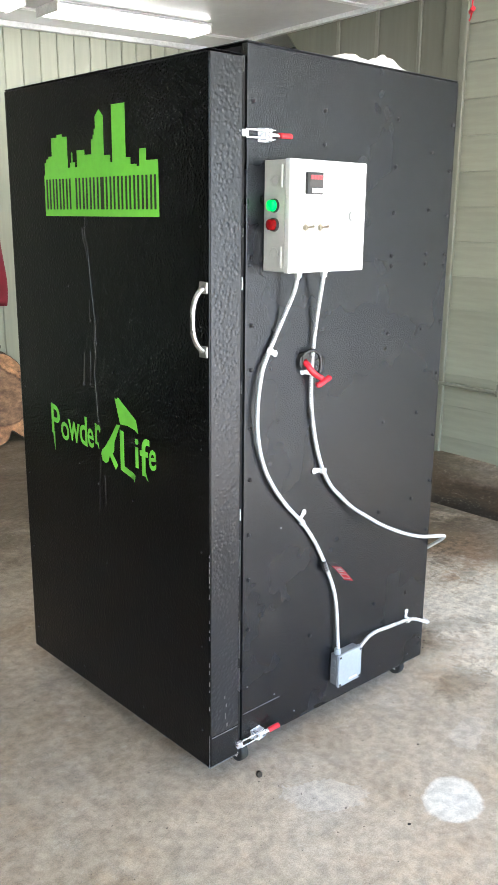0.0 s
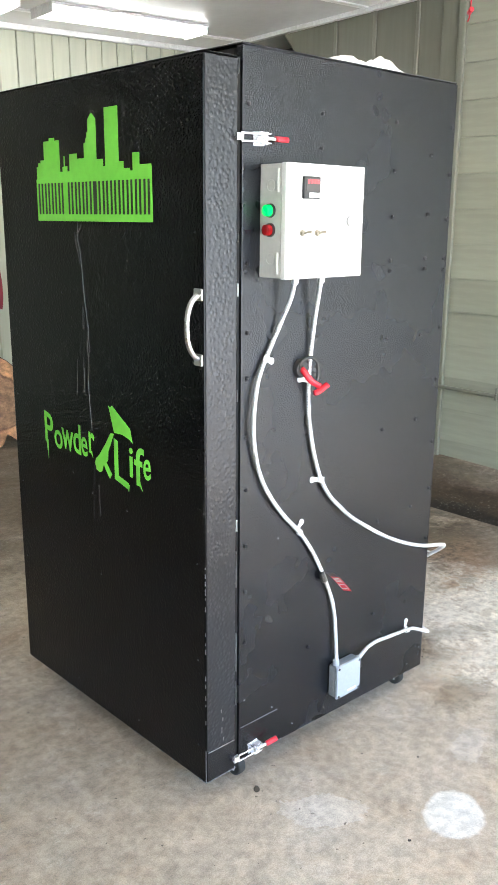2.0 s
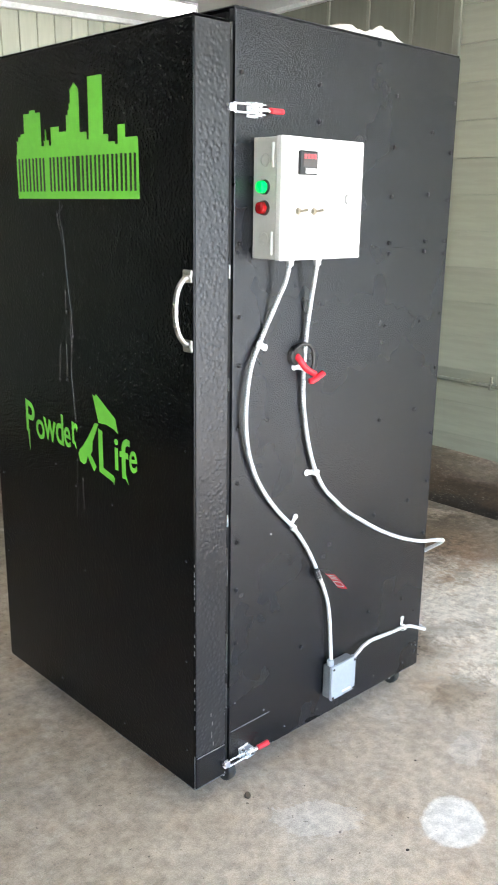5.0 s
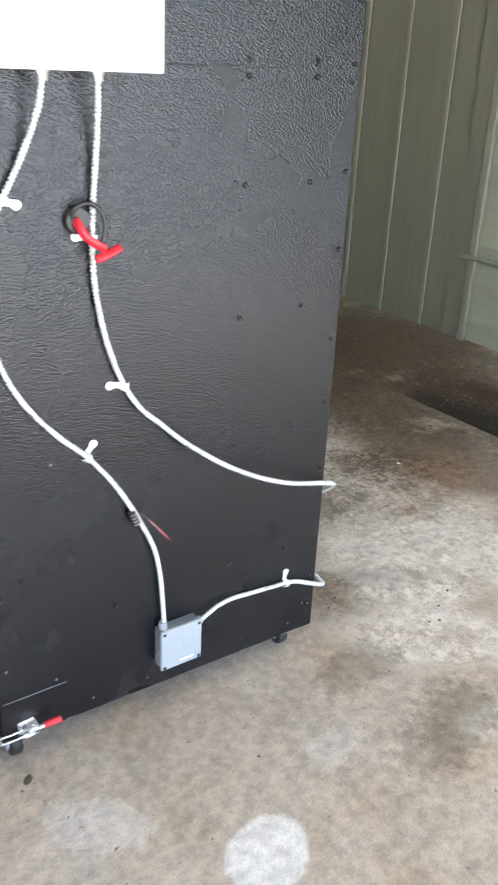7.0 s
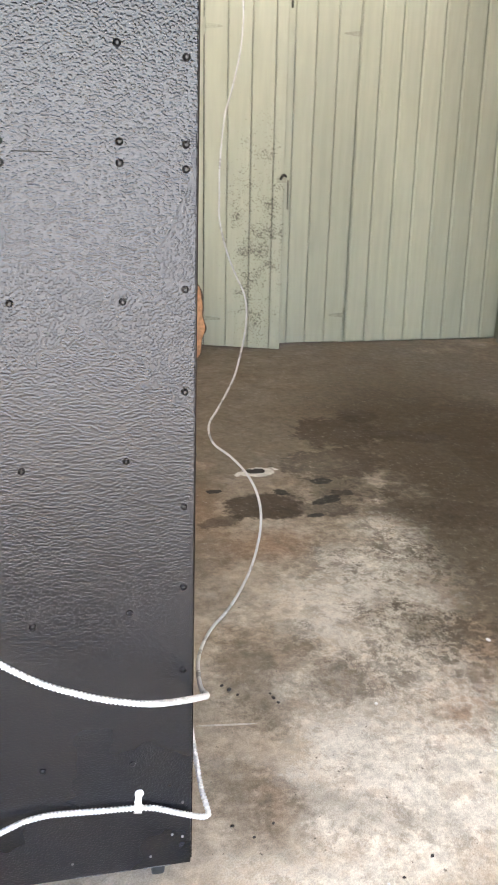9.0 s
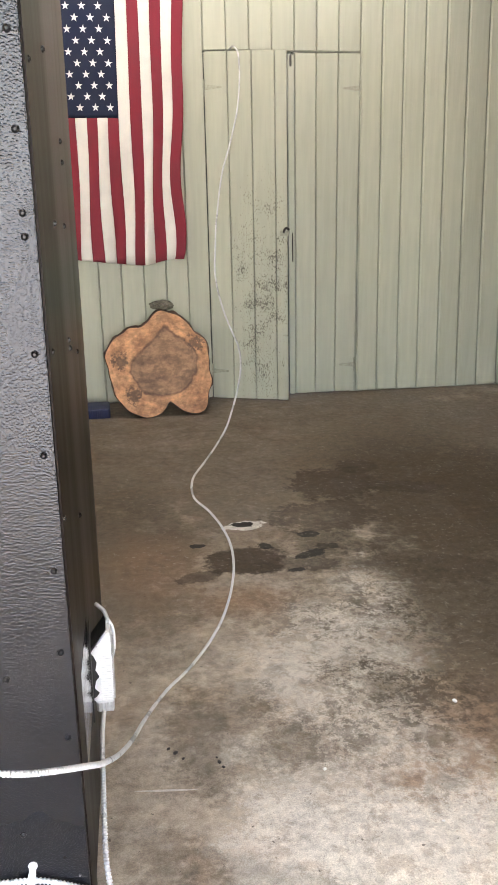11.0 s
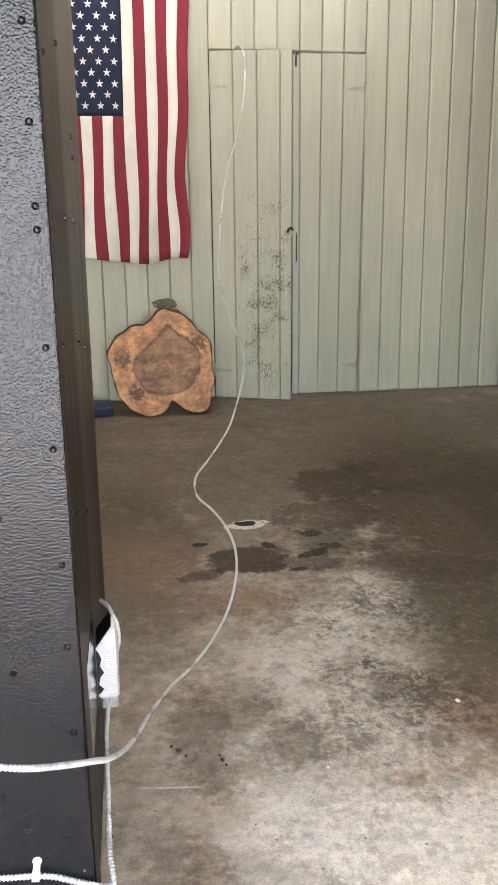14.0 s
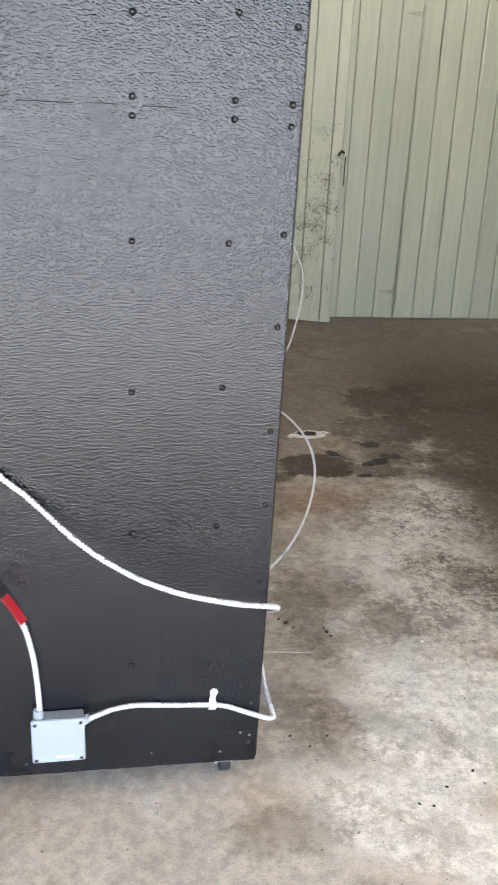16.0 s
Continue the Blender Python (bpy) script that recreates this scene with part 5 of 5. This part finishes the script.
def flag_x(x, z):
    drop = (FZ1 - z) / (FZ1 - FZ0)
    tuck = max(0.0, x - 1.28) / 0.275
    ripple = 0.010 * drop * math.sin(17 * x + 2.4 * math.sin(2.6 * z))
    return x + ripple - 0.020 * drop * (x - FX0) - tuck * drop * (0.034 + 0.016 * math.sin(8.5 * z + 2.2)) * (1 + 0.35 * math.sin(30 * x))


def cloth_strip(x0, x1, z0, z1, lift=0.0, nx=8, nz=28):
    bm = bmesh.new()
    front, back = [], []
    for i in range(nx + 1):
        for j in range(nz + 1):
            x, z = x0 + (x1 - x0) * i / nx, z0 + (z1 - z0) * j / nz
            sag = 0.018 * math.sin(9 * x) if j == 0 and z0 == FZ0 else 0.0
            y = flag_y(x, z) - lift
            front.append(bm.verts.new((flag_x(x, z), y, z + sag)))
            back.append(bm.verts.new((flag_x(x, z), y + 0.0012, z + sag)))
    at = lambda i, j: i * (nz + 1) + j
    for i in range(nx):
        for j in range(nz):
            q = (at(i, j), at(i + 1, j), at(i + 1, j + 1), at(i, j + 1))
            bm.faces.new([front[k] for k in q]), bm.faces.new([back[k] for k in reversed(q)])
    rim = [at(i, 0) for i in range(nx + 1)] + [at(nx, j) for j in range(1, nz + 1)] + [at(i, nz) for i in range(nx - 1, -1, -1)] + [at(0, j) for j in range(nz - 1, 0, -1)]
    for a, b in zip(rim, rim[1:] + rim[:1]):
        bm.faces.new((front[a], back[a], back[b], front[b]))
    return bm


flag = thing("flag", ((FX0 + FX1) / 2, BACK_Y - 0.01, FZ0), "striped cotton flag with starred blue canton hung on the wall", "flag")
CANTON_Z = 1.712
bar_w = (FX1 - FX0) / 13
for k in range(13):
    top = FZ1 - 0.022 if k > 6 else CANTON_Z
    part("stripe", cloth_strip(FX0 + bar_w * k, FX0 + bar_w * (k + 1), FZ0, top), FLAG_RED if k % 2 == 0 else FLAG_WHITE, flag, "red stripe" if k % 2 == 0 else "white stripe", True)
part("canton", cloth_strip(FX0, FX0 + 7 * bar_w, CANTON_Z, FZ1 - 0.022, nx=24), FLAG_BLUE, flag, "dark blue canton", True)
part("heading", cloth_strip(FX0, FX1, FZ1 - 0.022, FZ1, 0.001, 40, 3), FLAG_WHITE, flag, "white heading band", True)
star = bmesh.new()
tips = [star.verts.new(((0.0235 if k % 2 == 0 else 0.0092) * math.sin(math.pi * k / 5), 0, (0.0235 if k % 2 == 0 else 0.0092) * math.cos(math.pi * k / 5))) for k in range(10)]
star.faces.new(tips)
lifted = bmesh.ops.extrude_face_region(star, geom=list(star.faces))["geom"]
for v in lifted:
    if isinstance(v, bmesh.types.BMVert):
        v.co.y -= 0.0008
star_data = mesh_of("star", star, STAR_WHITE)
for i in range(11):
    for j in range(5 if i % 2 else 6 - 0):
        count = 4 if i % 2 else 5
        if j >= count:
            continue
        x = FX0 + 7 * bar_w * ((j + 0.5 + (0.5 if i % 2 else 0.0)) / 5)
        z = CANTON_Z + (FZ1 - 0.022 - CANTON_Z) * (i + 0.95) / 12
        lean = math.degrees(math.atan2(flag_y(x + 0.02, z) - flag_y(x - 0.02, z), 0.04))
        shared("star", star_data, flag, (flag_x(x, z), flag_y(x, z) - 0.0012, z), (0, random.uniform(-6, 6), lean))
for x in (FX0 + 0.03, FX1 - 0.01):
    part("pin", rodded((x, BACK_Y + 0.003, FZ1 - 0.004), (x, BACK_Y - 0.016, FZ1 - 0.002), 0.004, sides=8), DARK_IRON, flag)


# ---- log slice leaning on the wall ----
def slice_radius(a):
    """Lobed outline of the log slice, a measured from +x towards +z."""
    r = 0.304
    for centre, gain, width in ((84, 0.010, 14), (110, -0.066, 19), (135, -0.022, 14), (165, 0.014, 16), (228, 0.026, 16), (250, 0.014, 15), (284, -0.075, 10), (312, 0.088, 13), (337, 0.036, 15), (22, 0.016, 12), (42, -0.018, 11)):
        d = (math.degrees(a) - centre + 180) % 360 - 180
        r += gain * math.exp(-((d / width) ** 2))
    return r + 0.004 * math.sin(9 * a) + 0.003 * math.sin(17 * a + 1)


LOG_C = (1.320, 0.312)


def log_place(u, v, w):
    """Leaning plane: bottom out from the wall, top against it."""
    lean = 0.325
    return (LOG_C[0] + u, 3.752 + (LOG_C[1] + v) * lean - w, LOG_C[1] + v)


log = thing("log_slice", (LOG_C[0], 3.75, 0.0), "sawn live-edge log slice leaning on the wall", "wood slab")
angles = [2 * math.pi * k / 120 for k in range(120)]
part("face", prism([(slice_radius(a) * math.cos(a) * 0.988, slice_radius(a) * math.sin(a) * 0.988) for a in angles], 0.050, log_place), LOG_FACE, log, "orange sawn wood face")
bark = bmesh.new()
rings = []
for a in angles:
    r = slice_radius(a)
    rough = 0.0030 + 0.009 * max(-0.2, noise.noise((math.cos(a) * 7, math.sin(a) * 7, 2.0)))
    rings.append([bark.verts.new(log_place(k * math.cos(a), k * math.sin(a), w)) for k, w in ((r * 0.987, 0.048), (r + rough, 0.040), (r + rough * 1.3, 0.012), (r * 0.984, 0.0))])
for a, b in zip(rings, rings[1:] + rings[:1]):
    for k in range(4):
        bark.faces.new((a[k], a[(k + 1) % 4], b[(k + 1) % 4], b[k]))
part("bark", bark, BARK, log, "thin dark bark edge")
knot = bmesh.new()
bmesh.ops.create_icosphere(knot, subdivisions=3, radius=1.0)
for v in knot.verts:
    n = v.co.copy()
    k = 1 + 0.25 * noise.noise(n * 3)
    v.co = Vector((1.362 + n.x * 0.072 * k, 3.945 + n.y * 0.042 * k, 0.640 + n.z * 0.030 * k))
part("bark_knot", knot, BARK_GREY, log, "rough bark stub on the upper edge")

# ---- rolled navy mat beside it ----
mat_roll = thing("floor_mat", (0.81, 3.82, 0.0), "dark navy ribbed mat lying against the wall", "mat")
part("roll", boxed(0.60, 1.016, 3.735, 3.915, 0.0005, 0.062, bevel=0.014, segments=3), NAVY, mat_roll, "", True)
for k in range(30):
    x = 0.615 + 0.0132 * k
    part("rib", boxed(x, x + 0.006, 3.729, 3.735, 0.010, 0.058, bevel=0.002), NAVY, mat_roll)

# ---- double plank doors ----
PITCH = 0.1345
LEAN_X, LEAN_D = (0.8, 1.4, 2.0, 2.4, 2.8, 3.2, 3.6), (0.004, 0.022, 0.020, 0.027, 0.050, 0.066, 0.092)


def leant(x, z):
    """The old boards stand a little out of plumb, the more so towards the corner."""
    return x + float(np.interp(x, LEAN_X, LEAN_D)) * (1 - z / 2.1)


def plank(x0, x1, z0, z1, bevel):
    seam = 0.0006 if x0 > DOOR_X1 - 0.02 else 0.0014
    bm = boxed(x0 + seam, x1 - seam, BACK_Y - 0.0005, BACK_Y + 0.0195, z0, z1, bevel=bevel)
    proud = 0.011 if x0 > DOOR_X1 - 0.02 else 0.003
    for v in bm.verts:
        v.co.y -= proud * (x1 - v.co.x) / (x1 - x0)
        v.co.x = leant(v.co.x, v.co.z)
    return bm


first = DOOR_X0 - PITCH * math.ceil((DOOR_X0 - LEFT_X) / PITCH)
for k in range(70):
    x0 = first + PITCH * k
    x1 = min(x0 + PITCH, 3.752 - 0.09 * (x0 > 3.5))
    if x0 > 3.66:
        break
    over = DOOR_X0 - 0.01 < x0 + PITCH / 2 < DOOR_X1
    part("plank", plank(x0, x1, DOOR_TOP + 0.004 if over else 0.010, 2.86, 0.0050 if x0 < DOOR_X1 - 0.02 else 0.008), BOARD, wall_back)


def door_leaf(name, hinge, width, opens, label, boards, side, warp):
    """A plank door leaf hung at x = hinge; side is +1 if it runs towards +x; warp is how far its foot stands over."""
    leaf = thing(name, (hinge, BACK_Y, 0.0), label, "door", "plank doors", "structure")
    turn = Matrix.Translation((hinge, BACK_Y - 0.002, 0.010)) @ Matrix.Rotation(radians(opens), 4, "Z")
    seams = (0.0, *boards, 1.0)

    def hung(bm):
        bmesh.ops.transform(bm, matrix=turn, verts=bm.verts)
        for v in bm.verts:
            over = abs(v.co.x - hinge) / width
            v.co.x += (0.022 + (warp - 0.022) * over) * (1 - v.co.z / 2.1)
        return bm

    for near, far in zip(seams[:-1], seams[1:]):
        a, b = sorted((side * width * near, side * width * far))
        part("plank", hung(boxed(a + 0.0015, b - 0.0015, -0.001, 0.020, 0.0, DOOR_TOP - 0.014, bevel=0.0042)), FLAKED, leaf)
    for z in (0.18, 1.87):
        a, b = sorted((side * 0.004, side * 0.105))
        strap = hung(prism([(a, z - 0.016), (a, z + 0.016), (b, z + 0.005), (b, z - 0.005)] if side > 0 else [(b, z - 0.016), (b, z + 0.016), (a, z + 0.005), (a, z - 0.005)], 0.0036, lambda u, v, w: (u, -0.0012 - w, v)))
        strap = part("hinge_strap", strap, HINGE_PAINT, leaf)
        part("barrel", hung(rodded((side * 0.002, -0.005, z - 0.045), (side * 0.002, -0.005, z + 0.045), 0.0065, sides=10)), HINGE_PAINT, strap)
        for k in range(3):
            part("screw", hung(rodded((side * (0.020 + 0.032 * k), -0.0046, z), (side * (0.020 + 0.032 * k), -0.0068, z), 0.004, 0.003, 8)), HINGE_PAINT, strap)
    return leaf, hung


left_leaf, on_left = door_leaf("door_1", DOOR_X0 + 0.0005, 0.4855, -18.5, "sage plank door leaf standing ajar, paint flaking", (0.285, 0.575, 0.855), 1, 0.030)
right_leaf, on_right = door_leaf("door_2", DOOR_X1 - 0.002, 0.404, 0.0, "sage plank door leaf, closed", (0.34, 0.675), -1, 0.034)
part("meeting_strip", on_right(boxed(-0.446, -0.408, -0.008, 0.012, 0.0, DOOR_TOP - 0.022, bevel=0.003)), FLAKED, right_leaf)
hasp = part("hasp", on_left(boxed(0.438, 0.492, -0.006, -0.0012, 1.030, 1.058, bevel=0.001)), HINGE_PAINT, left_leaf, "worn painted hasp")
part("padlock_eye", on_left(tube([(0.462, -0.006, 1.052), (0.468, -0.022, 1.066), (0.482, -0.026, 1.078), (0.494, -0.010, 1.066)], 0.0075, 0.004, 8)), DARK_IRON, left_leaf, "dark iron staple", True)
part("pull_rod", on_right(rodded((-0.425, -0.014, 0.86), (-0.425, -0.014, 1.035), 0.004, sides=8)), DARK_IRON, right_leaf)
part("top_bolt", on_right(boxed(-0.436, -0.424, -0.016, -0.008, DOOR_TOP - 0.09, DOOR_TOP - 0.03, bevel=0.002)), DARK_IRON, right_leaf)
part("bolt_ring", on_right(tube([(-0.430, -0.016, DOOR_TOP - 0.03), (-0.424, -0.022, DOOR_TOP - 0.016), (-0.418, -0.016, DOOR_TOP - 0.03)], 0.003, 0.004, 6)), DARK_IRON, right_leaf)

# ---- siding of the right wall ----
PART_Y = 1.72
panel_data = mesh_of("panel", boxed(RIGHT_X, RIGHT_X + 0.0195, PART_Y, OPEN_Y, -0.05, 3.0), BATTEN_SHADED)
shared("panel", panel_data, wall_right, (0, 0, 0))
batten_data = mesh_of("batten", boxed(RIGHT_X - 0.016, RIGHT_X - 0.0005, -0.012, 0.012, -0.04, 2.88, bevel=0.003), BATTEN_LIT)
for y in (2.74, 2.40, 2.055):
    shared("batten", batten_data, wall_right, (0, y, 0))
part("corner_board", boxed(RIGHT_X - 0.020, RIGHT_X - 0.0005, 1.742, 1.862, -0.06, 2.90, bevel=0.003), BATTEN_SHADED, wall_right)
part("corner_board", boxed(RIGHT_X - 0.034, RIGHT_X - 0.0065, 1.690, 1.738, -0.06, 2.90, bevel=0.004), BATTEN_LIT, wall_right)
part("corner_board", boxed(RIGHT_X - 0.012, RIGHT_X + 0.10, OPEN_Y + 0.001, OPEN_Y + 0.02, -0.02, 2.46, bevel=0.003), BATTEN_SHADED, wall_right)
lap = bmesh.new()
profile = [(0.019, 0.0), (-0.005, 0.0), (-0.006, 0.004), (0.002, 0.211), (0.019, 0.211)]
ends = [[lap.verts.new((RIGHT_X + u, y, v)) for u, v in profile] for y in (FRONT_Y, 1.733)]
for k in range(5):
    lap.faces.new((ends[0][k], ends[0][(k + 1) % 5], ends[1][(k + 1) % 5], ends[1][k]))
lap.faces.new(ends[0]), lap.faces.new(list(reversed(ends[1])))
lap_data = mesh_of("clapboard", lap, SIDING_SHADED)
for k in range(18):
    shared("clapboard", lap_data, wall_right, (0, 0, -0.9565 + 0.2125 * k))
pipe = thing("wall_pipe", (RIGHT_X, 1.2, 0.45), "painted pipe run along the siding", "pipe")
part("run", tube([(RIGHT_X - 0.050, 1.770, 0.470), (RIGHT_X - 0.050, 1.2, 0.466), (RIGHT_X - 0.050, -1.0, 0.455), (RIGHT_X - 0.050, FRONT_Y + 0.1, 0.452)], 0.013, 0.05, 12), PIPE, pipe, "", True)
part("end_cap", rodded((RIGHT_X - 0.050, 1.785, 0.470), (RIGHT_X - 0.050, 1.745, 0.470), 0.018, sides=14, bevel=0.003), PIPE, pipe)
for y in (1.27, 0.3, -0.7):
    part("bracket", boxed(RIGHT_X - 0.066, RIGHT_X - 0.005, y - 0.010, y + 0.010, 0.444, 0.484, bevel=0.003), PIPE, pipe)
part("valve", rodded((RIGHT_X - 0.05, 1.27, 0.48), (RIGHT_X - 0.05, 1.27, 0.522), 0.010, sides=10), PIPE, pipe)

# ---- red release cord hanging from the ceiling ----
RX, RY, RZ = 2.226, 0.840, 2.400
cord = thing("release_cord", (RX, RY, RZ), "red pull handle on a hanging cord", "pull cord")
part("cord", tube([(RX, RY, ceiling_z(RX, RY) - 0.001), (RX + 0.003, RY, RZ + 0.15), (RX, RY, RZ)], 0.0035, 0.03, 6), RED_GRIP, cord, "", True)
part("handle", rodded((RX - 0.026, RY - 0.024, RZ + 0.012), (RX + 0.026, RY + 0.024, RZ + 0.012), 0.011, sides=12, bevel=0.003), RED_GRIP, cord, "red plastic handle", True)
part("tail", tube([(RX, RY, RZ + 0.004), (RX - 0.006, RY, RZ - 0.018), (RX - 0.020, RY, RZ - 0.040)], 0.0035, 0.01, 6), RED_GRIP, cord, "", True)

# ---- things in the dark side room ----
bench = thing("side_bench", (4.2, 4.35, 0.0), "white topped bench in the dark side room", "bench")
part("top", boxed(3.91, 4.50, 3.95, 4.78, 0.69, 0.775, bevel=0.004), SHELF, bench)
for bx in (3.94, 4.46):
    for by in (4.00, 4.74):
        part("leg", boxed(bx - 0.02, bx + 0.02, by - 0.02, by + 0.02, -0.01, 0.69), DARK_IRON, bench)
crate = thing("storage_bin", (4.03, 4.22, 0.775), "grey plastic storage bin standing on the bench", "storage bin")
part("tub", boxed(3.935, 4.125, 3.99, 4.45, 0.7755, 1.25, bevel=0.02, segments=3), BIN_GREY, crate)
part("lid", boxed(3.925, 4.135, 3.98, 4.46, 1.25, 1.29, bevel=0.008), BIN_GREY, crate)
tub = thing("blue_drum", (4.15, 4.25, 0.0), "dark blue plastic drum under the bench", "drum")
part("drum", rodded((4.15, 4.25, -0.01), (4.15, 4.25, 0.62), 0.165, 0.175, 32, 0.012), NAVY, tub, "", True)
part("hoop", rodded((4.15, 4.25, 0.56), (4.15, 4.25, 0.59), 0.182, sides=32), NAVY, tub)
sack = thing("black_sack", (3.98, 3.72, 0.0), "black sack slumped by the door jamb", "sack")
bag = bmesh.new()
bmesh.ops.create_icosphere(bag, subdivisions=3, radius=1.0)
for v in bag.verts:
    n = v.co.copy()
    k = 1 + 0.3 * noise.noise(n * 2.2)
    v.co = Vector((4.02 + n.x * 0.09 * k, 3.73 + n.y * 0.10 * k, max(0.0, 0.10 + n.z * 0.15 * k)))
part("bag", bag, RUBBER, sack, "", True)

# ---- small litter on the slab ----
leaf = bmesh.new()
bmesh.ops.create_icosphere(leaf, subdivisions=2, radius=1.0)
for v in leaf.verts:
    v.co = Vector((v.co.x * 0.015, v.co.y * 0.0085, 0.0016 + v.co.z * 0.0014 + 0.0012 * (v.co.x ** 2)))
bmesh.ops.rotate(leaf, verts=leaf.verts, cent=(0, 0, 0), matrix=Matrix.Rotation(radians(50), 3, "Z"))
bmesh.ops.translate(leaf, verts=leaf.verts, vec=(0.148, -0.040, 0))
solo("dry_leaf", leaf, LEAF_BROWN, "small dark dry leaf on the concrete", "leaf", smooth=True)
crumb = bmesh.new()
bmesh.ops.create_icosphere(crumb, subdivisions=1, radius=1.0)
crumb_data = mesh_of("grit", crumb, DARK_IRON)
pale_data = crumb_data.copy()
pale_data.materials.clear()
pale_data.materials.append(LABEL_WHITE)
for gx, gy, size, pale in ((0.297, -0.447, 0.006, 0), (1.343, -0.068, 0.004, 1), (1.519, 0.473, 0.007, 1), (1.957, 0.69, 0.010, 1), (1.13, 0.62, 0.007, 0), (1.147, 0.60, 0.009, 0), (1.165, 0.575, 0.006, 0),
                           (1.256, 0.545, 0.008, 0), (1.264, 0.525, 0.006, 0), (1.252, 0.565, 0.005, 0), (1.06, 0.14, 0.005, 0), (1.10, 0.10, 0.005, 0), (1.15, 0.13, 0.005, 0), (1.30, -0.10, 0.005, 0), (1.33, -0.11, 0.005, 0), (1.38, -0.06, 0.005, 0), (1.46, -0.02, 0.006, 0), (1.75, 0.25, 0.005, 1), (0.6, -0.25, 0.004, 0)):
    g = new("grit", pale_data if pale else crumb_data)
    g.location, g.scale, g.rotation_euler = (gx, gy, size * 0.3), (size, size * 0.7, size * 0.35), (0, 0, gx * 9)
    tagged(g, "pale paint crumb on the concrete" if pale else "dark crumb of grit on the concrete", "grit", "floor grit")
